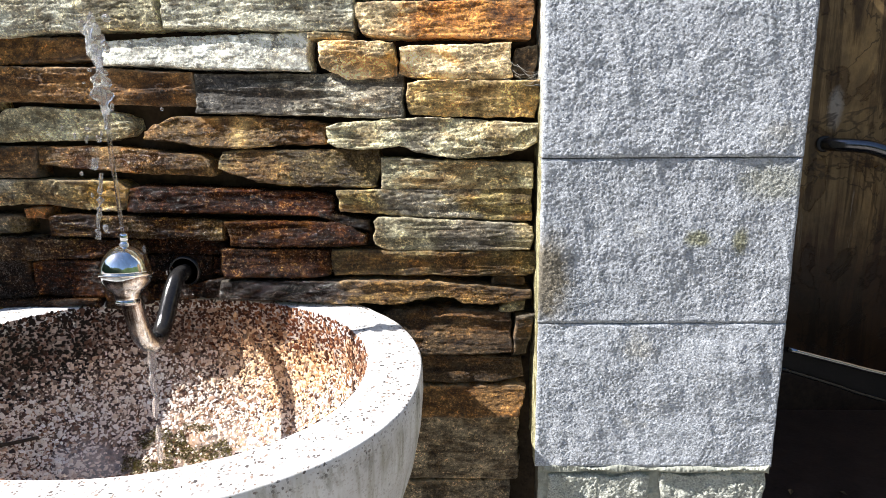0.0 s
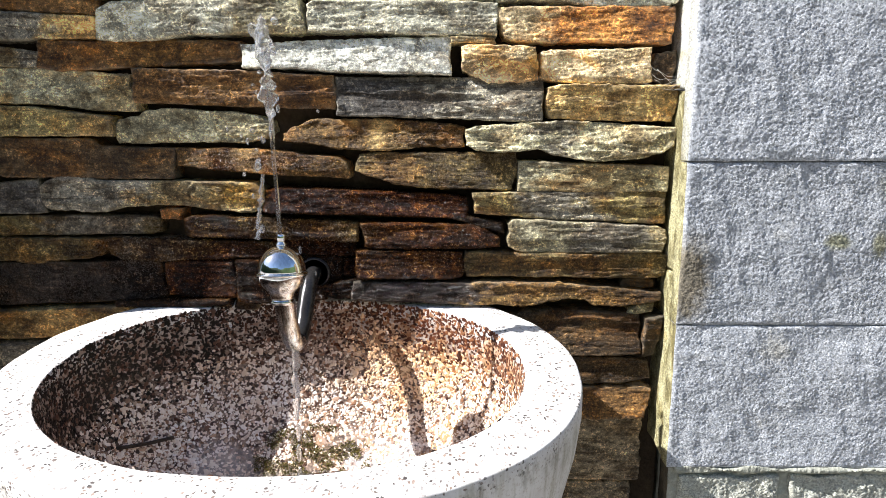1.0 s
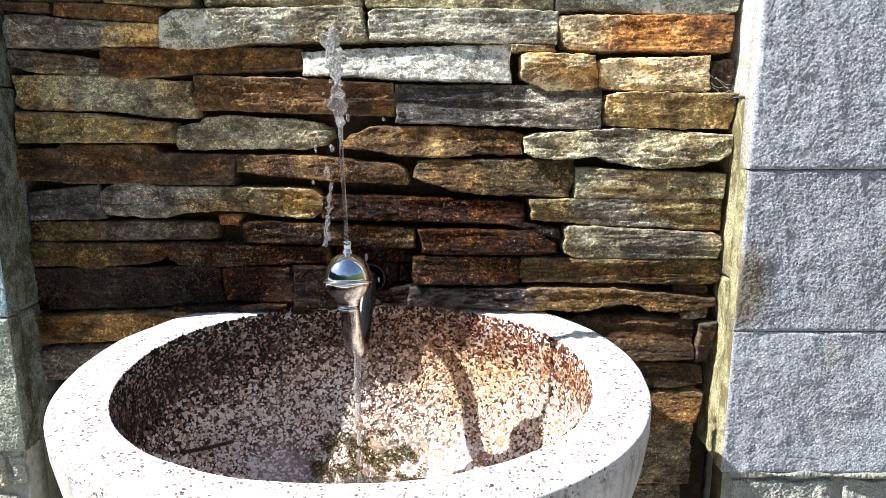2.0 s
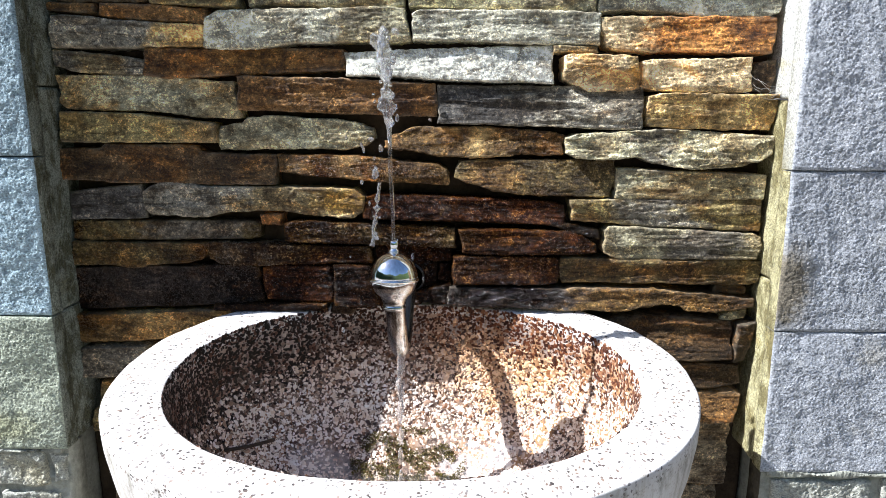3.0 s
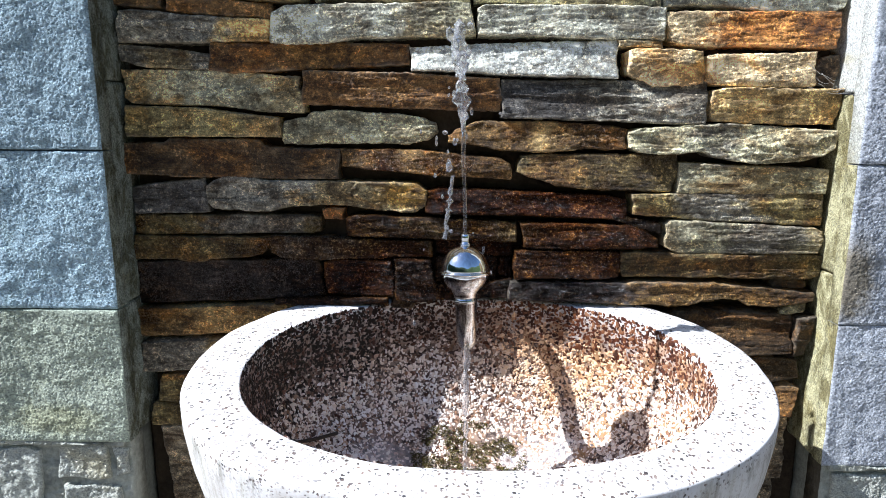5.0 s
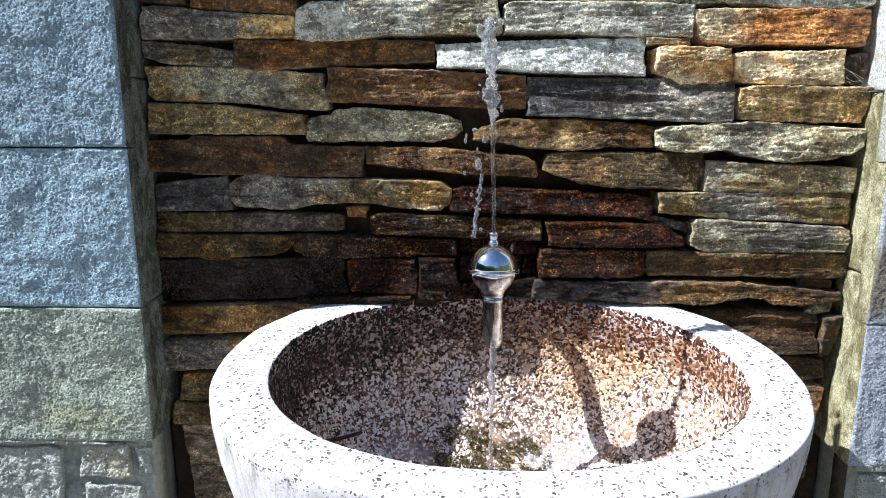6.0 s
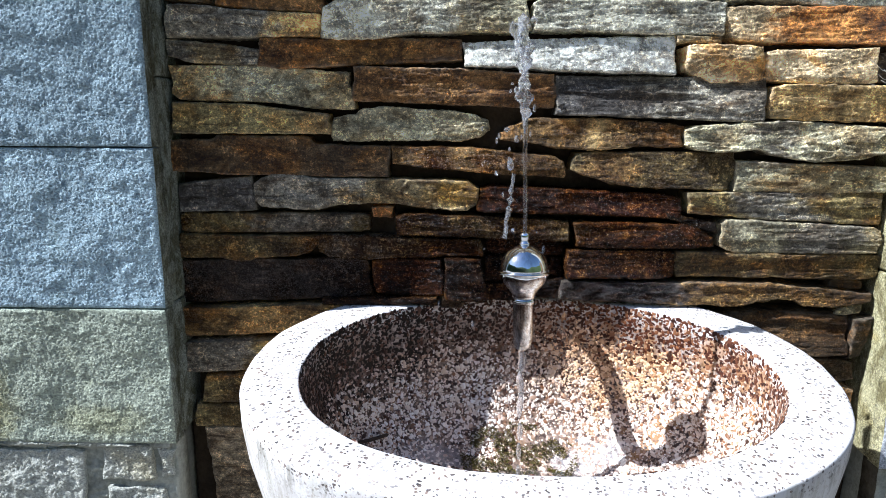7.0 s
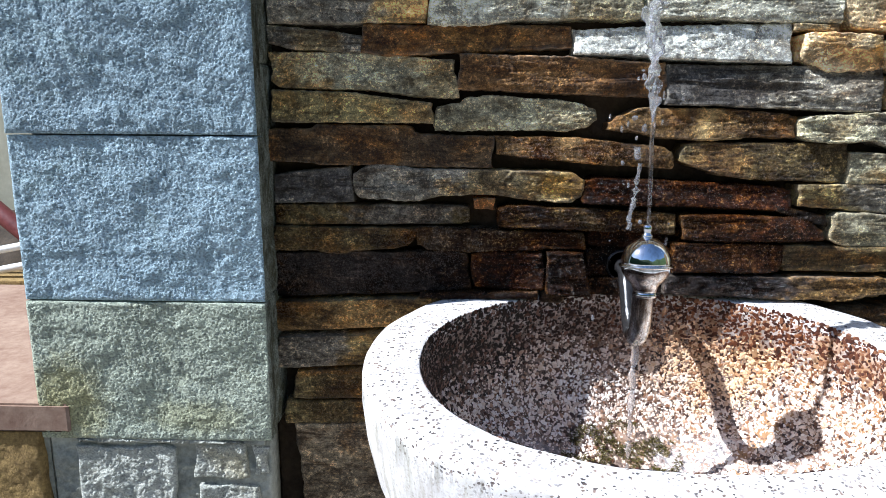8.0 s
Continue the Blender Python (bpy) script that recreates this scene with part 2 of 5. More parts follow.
    m.bump(m.math("MULTIPLY", chip, -1.0), 0.35, 0.0012, n)
    return m.mat


def lime_glare(m):
    # two pale spots: lime, with the glare of the water painted in
    return m.math("MAXIMUM", m.spot((-0.122, 0.070, -0.194), (0.064, 0.036, 0.05), 0.75, 70), m.spot((0.092, 0.085, -0.192), (0.080, 0.034, 0.05), 0.75, 70))


def make_pebble(name, *stops, rust=0.5, warm=None, spec=0.5):
    """Washed aggregate: each pebble its own colour, iron-stained in patches; warm: the colours towards +x."""
    m = Nodes(name, 0.5, spec=spec)
    geo = m.t.nodes.new("ShaderNodeNewGeometry")
    base = m.ramp(geo.outputs["Random Per Island"], *stops)
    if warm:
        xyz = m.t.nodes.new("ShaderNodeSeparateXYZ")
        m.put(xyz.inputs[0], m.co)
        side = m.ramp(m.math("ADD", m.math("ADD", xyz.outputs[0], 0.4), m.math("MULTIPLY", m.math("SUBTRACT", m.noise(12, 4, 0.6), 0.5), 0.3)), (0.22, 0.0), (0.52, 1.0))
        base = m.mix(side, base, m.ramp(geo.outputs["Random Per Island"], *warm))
    stain = m.ramp(m.noise(7, 5, 0.65), (0.40, 0.0), (0.60, 1.0))
    stain = m.math("MAXIMUM", m.math("MULTIPLY", stain, 0.5), m.spot((0.13, 0.14, -0.06), (0.17, 0.14, 0.13), 0.6, 40))
    base = m.mix(m.math("MULTIPLY", stain, rust), base, m.mix(1.0, base, (0.92, 0.62, 0.31), "MULTIPLY"))
    # dirt on the shaded side and back, with their shade painted in
    grime_shade = m.math("MAXIMUM", m.spot((-0.23, 0.03, -0.04), (0.12, 0.22, 0.075), 0.5, 30), m.math("MULTIPLY", m.spot((-0.03, 0.175, -0.04), (0.22, 0.06, 0.06), 0.5, 30), 0.8))
    base = m.mix(m.math("MULTIPLY", grime_shade, 0.36), base, m.mix(1.0, base, (0.36, 0.24, 0.19), "MULTIPLY"))
    # lime and the water's pale glare, painted on the floor of the bowl
    base = m.mix(m.math("MULTIPLY", lime_glare(m), 0.32), base, (0.80, 0.79, 0.80))
    m.colour(base)
    m.rough(m.ramp(m.noise(14, 4, 0.6), (0.35, 0.22), (0.65, 0.55)))
    m.bump(m.noise(500, 3, 0.6), 0.4, 0.0008)
    return m.mat


def make_bed():
    """Cement between the pebbles: pale near the rim, brown with dirt further down; shade painted in towards -x."""
    m = Nodes("cement_bed", 0.75)
    xyz = m.t.nodes.new("ShaderNodeSeparateXYZ")
    m.put(xyz.inputs[0], m.co)
    depth = m.math("ADD", xyz.outputs[2], m.math("MULTIPLY", m.math("SUBTRACT", m.noise(16, 5, 0.7), 0.5), 0.10))
    pale = m.ramp(m.math("ADD", depth, 0.2), (0.14, 0.0), (0.19, 1.0))
    grime_shade = m.mix(m.ramp(m.noise(120, 4, 0.7), (0.4, 0.0), (0.6, 1.0)), (0.05, 0.028, 0.019), (0.34, 0.25, 0.195))
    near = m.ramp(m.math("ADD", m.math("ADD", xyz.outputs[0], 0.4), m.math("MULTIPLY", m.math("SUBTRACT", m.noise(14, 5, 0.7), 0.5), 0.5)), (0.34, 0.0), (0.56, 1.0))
    grime_shade = m.mix(m.ramp(near, (0.0, 0.3), (1.0, 0.0)), grime_shade, m.mix(1.0, grime_shade, (0.6, 0.55, 0.52), "MULTIPLY"))
    grime_shade = m.mix(m.math("MULTIPLY", lime_glare(m), 0.35), grime_shade, (0.66, 0.65, 0.66))
    iron = m.math("MULTIPLY", m.ramp(m.noise(1.0, 6, 0.7, m.scaled(30, 30, 9), 0.3), (0.47, 0.0), (0.56, 0.8)), near)
    pale = m.math("MULTIPLY", pale, m.ramp(near, (0.0, 0.8), (1.0, 1.0)))
    pale = m.math("MULTIPLY", pale, m.ramp(m.noise(22, 7, 0.75), (0.40, 0.35), (0.56, 1.0)))
    m.colour(m.mix(pale, grime_shade, m.mix(m.ramp(m.noise(150, 4, 0.7), (0.36, 0.0), (0.60, 1.0)), (0.30, 0.245, 0.21), (0.72, 0.68, 0.65))))
    m.colour(m.mix(iron, m.b.inputs["Base Color"].links[0].from_socket, (0.36, 0.19, 0.07)))
    m.bump(m.noise(200, 4, 0.7), 0.5, 0.001)
    return m.mat


def make_chrome(name, clean, dull):
    m = Nodes(name, 0.05, 1.0)
    m.colour(m.mix(m.ramp(m.noise(1.0, 5, 0.7, m.scaled(90, 90, 18)), (0.42, 0.0), (0.62, 1.0)), clean, dull))
    m.rough(m.ramp(m.noise(60, 5, 0.7), (0.4, 0.04), (0.75, 0.14)))
    m.bump(m.noise(90, 3, 0.5), 0.06, 0.002)
    return m.mat


def make_water(name, clear, see_through=0.45, ripple=0.3):
    """Clear water; thin sheets of it let much of the light pass straight on."""
    m = Nodes(name, 0.02)
    m.colour((0.97, 0.98, 1.0))
    m.b.inputs["Transmission Weight"].default_value = clear
    m.b.inputs["IOR"].default_value = 1.33
    m.bump(m.noise(180, 3, 0.5), ripple, 0.002)
    straight = m.t.nodes.new("ShaderNodeBsdfTransparent")
    both = m.t.nodes.new("ShaderNodeMixShader")
    both.inputs[0].default_value = see_through
    m.t.links.new(m.b.outputs[0], both.inputs[1])
    m.t.links.new(straight.outputs[0], both.inputs[2])
    m.t.links.new(both.outputs[0], m.t.nodes["Material Output"].inputs["Surface"])
    return m.mat


def make_plain(name, lo, hi, scale, rough=0.8, metal=0.0, bump=0.4, distance=0.004, stretch=(1, 1, 1)):
    m = Nodes(name, rough, metal, 0.4)
    g = m.noise(scale, 6, 0.7, m.scaled(*stretch))
    m.colour(m.mix(m.ramp(m.mix(0.45, g, m.noise(scale * 7, 5, 0.7)), (0.34, 0.0), (0.66, 1.0)), lo, hi))
    n = m.bump(g, bump, distance)
    m.bump(m.noise(scale * 9, 5, 0.7), bump, distance * 0.3, n)
    return m.mat


def make_bay_wall():
    """Old brown render that water has run down: drips, peeled patches; the bay's shade painted in towards its foot."""
    m = Nodes("streaked_render", 0.6, spec=0.35)
    base = m.mix(m.ramp(m.noise(5, 8, 0.7), (0.35, 0.0), (0.65, 1.0)), (0.085, 0.055, 0.024), (0.25, 0.175, 0.08))
    drip = m.noise(1.0, 6, 0.65, m.scaled(26, 26, 1.8), 0.4)
    base = m.mix(m.ramp(drip, (0.50, 0.0), (0.58, 0.85)), base, m.mix(1.0, base, (0.26, 0.22, 0.2), "MULTIPLY"))
    base = m.mix(m.ramp(m.noise(1.0, 7, 0.7, m.scaled(40, 40, 3)), (0.63, 0.0), (0.69, 0.55)), base, (0.30, 0.27, 0.22))
    peel = m.ramp(m.noise(9, 7, 0.7, distort=0.6), (0.56, 0.0), (0.575, 1.0))
    base = m.mix(m.math("MULTIPLY", peel, 0.7), base, m.mix(1.0, base, (0.45, 0.37, 0.3), "MULTIPLY"))
    base = m.mix(m.math("MULTIPLY", m.spot((0.945, 1.62, 1.20), (0.022, 0.2, 0.06), 0.3, 60), 0.8), base, (0.30, 0.29, 0.27))
    base = m.mix(m.ramp(m.noise(1.0, 6, 0.7, m.scaled(14, 14, 3.2), 0.5), (0.52, 0.0), (0.60, 0.6)), base, m.mix(1.0, base, (1.7, 1.65, 1.5), "MULTIPLY"))
    crack = m.ramp(m.noise(4.5, 5, 0.6, distort=0.5), (0.488, 0.0), (0.497, 1.0), (0.503, 1.0), (0.512, 0.0))
    base = m.mix(m.math("MULTIPLY", crack, 0.7), base, (0.02, 0.013, 0.008))
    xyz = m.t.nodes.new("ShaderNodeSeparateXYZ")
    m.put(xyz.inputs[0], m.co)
    # darkens downwards: the deep shade of the bay, put into the colour
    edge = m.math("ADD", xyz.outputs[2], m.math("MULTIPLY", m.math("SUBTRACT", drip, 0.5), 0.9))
    soaked_shade = m.ramp(edge, (0.80, 1.0), (1.06, 0.0))
    base = m.mix(soaked_shade, base, m.mix(1.0, base, (0.20, 0.13, 0.11), "MULTIPLY"))
    m.colour(base)
    m.rough(m.mix(soaked_shade, m.noise(30, 5, 0.6), (0.4, 0.4, 0.4)))
    n = m.bump(peel, 0.8, -0.004)
    m.bump(m.noise(60, 6, 0.7), 0.5, 0.004, n)
    return m.mat


SCHIST = make_schist()
ASHLAR = make_ashlar("ashlar", (0.33, 0.352, 0.392), (0.84, 0.868, 0.92), (0.92, 0.80, 0.55), 0.5, (
    ((0.130, 0.787, 0.985), (0.045, 0.1, 0.075), (0.45, 0.36, 0.22), 0.9),
    ((0.320, 0.787, 1.035), (0.022, 0.1, 0.014), (0.66, 0.63, 0.38), 0.9),
    ((0.372, 0.787, 1.032), (0.014, 0.1, 0.020), (0.62, 0.58, 0.34), 0.9),
    ((0.405, 0.787, 1.105), (0.050, 0.1, 0.030), (0.90, 0.86, 0.66), 0.7)))
ASHLAR_BLUE = make_ashlar("ashlar_blue", (0.205, 0.31, 0.37), (0.69, 0.87, 0.95), (0.95, 0.95, 0.80), 0.5)
ASHLAR_GREEN = make_ashlar("ashlar_green", (0.28, 0.315, 0.24), (0.80, 0.865, 0.67), (1.0, 0.94, 0.72), 0.6, (
    ((-1.10, 0.787, 0.80), (0.06, 0.1, 0.08), (0.98, 0.84, 0.52), 0.8), ((-0.93, 0.787, 0.78), (0.08, 0.1, 0.03), (0.92, 0.84, 0.60), 0.6)))
# Upper slabs of the sunlit flank; sunlight is put into their pale tone.
RETURN = make_ashlar("return_slab", (0.36, 0.36, 0.32), (0.88, 0.89, 0.84), (0.66, 0.56, 0.30), 0.8, (
    ((0.127, 0.87, 0.92), (0.1, 0.20, 0.34), (0.50, 0.45, 0.26), 0.8), ((0.127, 0.91, 1.15), (0.1, 0.06, 0.28), (0.42, 0.39, 0.24), 0.75)))
BASESTONE = make_ashlar("base_stone", (0.38, 0.385, 0.32), (0.86, 0.87, 0.76), (1.0, 0.85, 0.55), 0.6)
# Dark mottled copy for the flank in shade; the shade is in its colour.
RETURN_SHADED = make_ashlar("return_slab_shaded", (0.125, 0.14, 0.11), (0.49, 0.525, 0.43), (0.65, 0.55, 0.3), 0.9, (), 0.92)
RETURN_LOW = make_ashlar("return_slab_mossy", (0.23, 0.20, 0.085), (0.84, 0.78, 0.46), (0.8, 0.68, 0.36), 0.8, (), 0.85)
MORTAR = make_mortar("mortar", (0.17, 0.175, 0.145), (0.52, 0.53, 0.45))
# Brown footing end: the basin's shadow is put into its dark tone.
SHADED_MORTAR = make_mortar("shaded_mortar", (0.035, 0.03, 0.02), (0.15, 0.13, 0.095))
BACKING = make_mortar("backing", (0.026, 0.019, 0.013), (0.095, 0.068, 0.042))
TERRAZZO = make_terrazzo()
MATRIX_MAT = make_bed()
PEBBLE = make_pebble("pebble_worn", (0.0, (0.03, 0.015, 0.011)), (0.13, (0.08, 0.036, 0.022)), (0.23, (0.28, 0.15, 0.08)), (0.33, (0.74, 0.64, 0.54)), (0.85, (0.95, 0.93, 0.91)), (1.0, (0.46, 0.29, 0.18)), rust=0.8)
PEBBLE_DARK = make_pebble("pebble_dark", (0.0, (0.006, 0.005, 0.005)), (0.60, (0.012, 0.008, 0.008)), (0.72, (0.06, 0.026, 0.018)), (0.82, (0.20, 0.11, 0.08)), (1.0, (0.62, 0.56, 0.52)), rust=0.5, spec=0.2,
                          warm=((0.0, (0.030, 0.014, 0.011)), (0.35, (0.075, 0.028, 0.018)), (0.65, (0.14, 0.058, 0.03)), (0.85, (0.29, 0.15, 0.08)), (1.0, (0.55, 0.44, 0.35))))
CHROME = make_chrome("chrome", (0.88, 0.89, 0.90), (0.70, 0.69, 0.67))
# Darker streaked chrome for the ball's lower half, collar and riser.
DARK_CHROME = make_chrome("dark_chrome", (0.62, 0.65, 0.67), (0.20, 0.205, 0.20))
WATER = make_water("water", 0.97, 0.3)
# Its white diffuse share stands in for sun glints in the clear spray.
SPRAY = make_water("glinting_water", 0.90, 0.16, 0.6)
TERRACOTTA = make_plain("terracotta", (0.16, 0.082, 0.052), (0.345, 0.245, 0.175), 9, 0.8)
MOSS = make_plain("moss", (0.010, 0.009, 0.004), (0.16, 0.125, 0.02), 75, 0.9)
BARK = make_plain("bark", (0.02, 0.014, 0.01), (0.07, 0.05, 0.035), 80, 0.8)
DARKWALL = make_bay_wall()
DARKMETAL = make_plain("dark_steel", (0.10, 0.10, 0.11), (0.22, 0.22, 0.23), 30, 0.16, 0.9, 0.1)
WHITEPIPE = make_plain("white_plastic", (0.62, 0.62, 0.58), (0.78, 0.78, 0.75), 20, 0.5)
REDPAINT = make_plain("oxblood_paint", (0.10, 0.02, 0.02), (0.18, 0.045, 0.04), 20, 0.5)
YELLOWSTONE = make_plain("ochre_stone", (0.095, 0.056, 0.018), (0.42, 0.285, 0.10), 38, 0.9, 0, 0.8)
PALEWALL = make_plain("pale_render", (0.42, 0.41, 0.30), (0.58, 0.57, 0.45), 9, 0.9)
PAVING = make_plain("paving", (0.15, 0.14, 0.125), (0.27, 0.25, 0.225), 3, 0.9)
FOREST = make_plain("forest", (0.012, 0.028, 0.010), (0.06, 0.095, 0.03), 0.35, 0.95, 0, 1.0, 0.6)
WEB = make_plain("web_fibre", (0.30, 0.28, 0.24), (0.5, 0.48, 0.42), 50, 0.7)
# Wet stone made near-black: the bay's deep shade is in its colour.
BAY_SHADE = make_plain("bay_shade_stone", (0.014, 0.009, 0.007), (0.07, 0.045, 0.034), 14, 0.45)
EARTH = make_plain("earth", (0.018, 0.013, 0.009), (0.075, 0.055, 0.035), 30, 0.95, 0, 0.8)
LITTER = make_plain("dry_leaf", (0.10, 0.065, 0.03), (0.34, 0.25, 0.13), 60, 0.8)
STEEL = make_plain("steel", (0.22, 0.22, 0.23), (0.45, 0.45, 0.46), 40, 0.22, 1.0, 0.1)
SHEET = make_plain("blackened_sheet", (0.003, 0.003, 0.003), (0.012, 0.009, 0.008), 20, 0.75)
BLACKPIPE = make_plain("black_wet_pipe", (0.008, 0.008, 0.009), (0.03, 0.028, 0.027), 60, 0.16, 0.0, 0.25, 0.002)
BLACK = make_plain("black_rubber", (0.012, 0.012, 0.013), (0.03, 0.03, 0.03), 40, 0.5)


# ---- mesh helpers ----
def mesh_object(name, verts, faces, material, parent=None, label="", smooth=True):
    me = bpy.data.meshes.new(name)
    me.from_pydata(verts, [], faces)
    me.update()
    if smooth:
        me.polygons.foreach_set("use_smooth", [True] * len(me.polygons))
    me.materials.append(material)
    ob = new(name, me)
    ob.parent = parent
    if label:
        ob["label"] = label
    return ob


def part(name, bm, material, parent=None, label="", smooth=False):
    me = bpy.data.meshes.new(name)
    bm.normal_update()
    bm.to_mesh(me)
    bm.free()
    if smooth:
        me.polygons.foreach_set("use_smooth", [True] * len(me.polygons))
    me.materials.append(material)
    ob = new(name, me)
    ob.parent = parent
    if label:
        ob["label"] = label
    return ob


def thing(name, at, label, category, group="", kind=""):
    ob = new(name)
    ob.location = at
    ob.empty_display_size = 0.05
    return tagged(ob, label, category, group, kind)


def box(x0, x1, y0, y1, z0, z1, bevel=0.0):
    bm = bmesh.new()
    bmesh.ops.create_cube(bm, size=1)
    for v in bm.verts:
        v.co = Vector(((x0 + x1) / 2 + v.co.x * (x1 - x0), (y0 + y1) / 2 + v.co.y * (y1 - y0), (z0 + z1) / 2 + v.co.z * (z1 - z0)))
    if bevel:
        bmesh.ops.bevel(bm, geom=bm.edges[:], offset=bevel, segments=2, affect="EDGES", profile=0.6)
    return bm


def lathe(profile, sides=48, squash=(1, 1)):
    """Verts and faces of a turned shape; profile: (radius, z) from one end to the other."""
    verts, faces = [], []
    for r, z in profile:
        for i in range(sides):
            a = 2 * math.pi * i / sides
            verts.append((r * math.cos(a) * squash[0], r * math.sin(a) * squash[1], z))
    for j in range(len(profile) - 1):
        for i in range(sides):
            k = (i + 1) % sides
            faces.append((j * sides + i, j * sides + k, (j + 1) * sides + k, (j + 1) * sides + i))
    faces.append(tuple(range(sides - 1, -1, -1)))
    faces.append(tuple((len(profile) - 1) * sides + i for i in range(sides)))
    return verts, faces


def tube(points, radii, sides=24):
    """Verts and faces of a round bar along points."""
    verts, faces = [], []
    pts = [Vector(p) for p in points]
    side = None
    for i, p in enumerate(pts):
        d = (pts[min(i + 1, len(pts) - 1)] - pts[max(i - 1, 0)]).normalized()
        if side is None:
            side = d.orthogonal().normalized()
        side = (side - d * side.dot(d)).normalized()
        up = d.cross(side)
        r = radii[i] if isinstance(radii, (list, tuple)) else radii
        for k in range(sides):
            a = 2 * math.pi * k / sides
            verts.append(tuple(p + (side * math.cos(a) + up * math.sin(a)) * r))
    for i in range(len(pts) - 1):
        for k in range(sides):
            n = (k + 1) % sides
            faces.append((i * sides + k, i * sides + n, (i + 1) * sides + n, (i + 1) * sides + k))
    faces.append(tuple(range(sides - 1, -1, -1)))
    faces.append(tuple((len(pts) - 1) * sides + k for k in range(sides)))
    return verts, faces


def smooth_path(points, steps=8):
    """Catmull-Rom through points."""
    p = [Vector(q) for q in points]
    p = [p[0] * 2 - p[1]] + p + [p[-1] * 2 - p[-2]]
    out = []
    for i in range(1, len(p) - 2):
        for s in range(steps):
            t = s / steps
            a, b, c, d = p[i - 1:i + 3]
            out.append(0.5 * ((2 * b) + (c - a) * t + (2 * a - 5 * b + 4 * c - d) * t * t + (3 * b - a - 3 * c + d) * t ** 3))
    return out + [p[-2]]


# ---- niche wall of split schist ----
WALL_Y, BACK_Y = 0.853, 0.935
LEFT_X, RIGHT_X = -0.832, 0.124
wall_niche = part("wall_niche", box(-1.10, 0.40, BACK_Y, 1.25, 0.0, 2.05), BACKING)
tagged(wall_niche, "dry-laid split schist wall in browns and greys", "wall", kind="structure")

STONE_COLOURS = {
    "slate": (0.338, 0.333, 0.297), "white": (0.715, 0.762, 0.758), "pale": (0.667, 0.688, 0.600), "sage": (0.514, 0.507, 0.370),
    "olive": (0.325, 0.276, 0.131), "tan": (0.455, 0.389, 0.228), "gold": (0.857, 0.714, 0.457), "honey": (0.655, 0.494, 0.228), "ochre": (0.364, 0.241, 0.087),
    "orange": (0.667, 0.330, 0.100), "amber": (0.279, 0.151, 0.044), "rust": (0.244, 0.141, 0.055), "red": (0.209, 0.116, 0.045),
    "brown": (0.144, 0.098, 0.051), "umber": (0.116, 0.086, 0.055), "plum": (0.101, 0.087, 0.085), "coal": (0.128, 0.128, 0.131),
    "block": (0.247, 0.209, 0.152),
}
stone_count = 0


def edge(knots, u):
    """Smooth curve through (place along the edge, millimetres) knots."""
    if not knots:
        return 0.0
    if u <= knots[0][0]:
        return knots[0][1] * 0.001
    for (u0, d0), (u1, d1) in zip(knots, knots[1:]):
        if u <= u1:
            k = (u - u0) / (u1 - u0)
            return (d0 + (d1 - d0) * k * k * (3 - 2 * k)) * 0.001
    return knots[-1][1] * 0.001


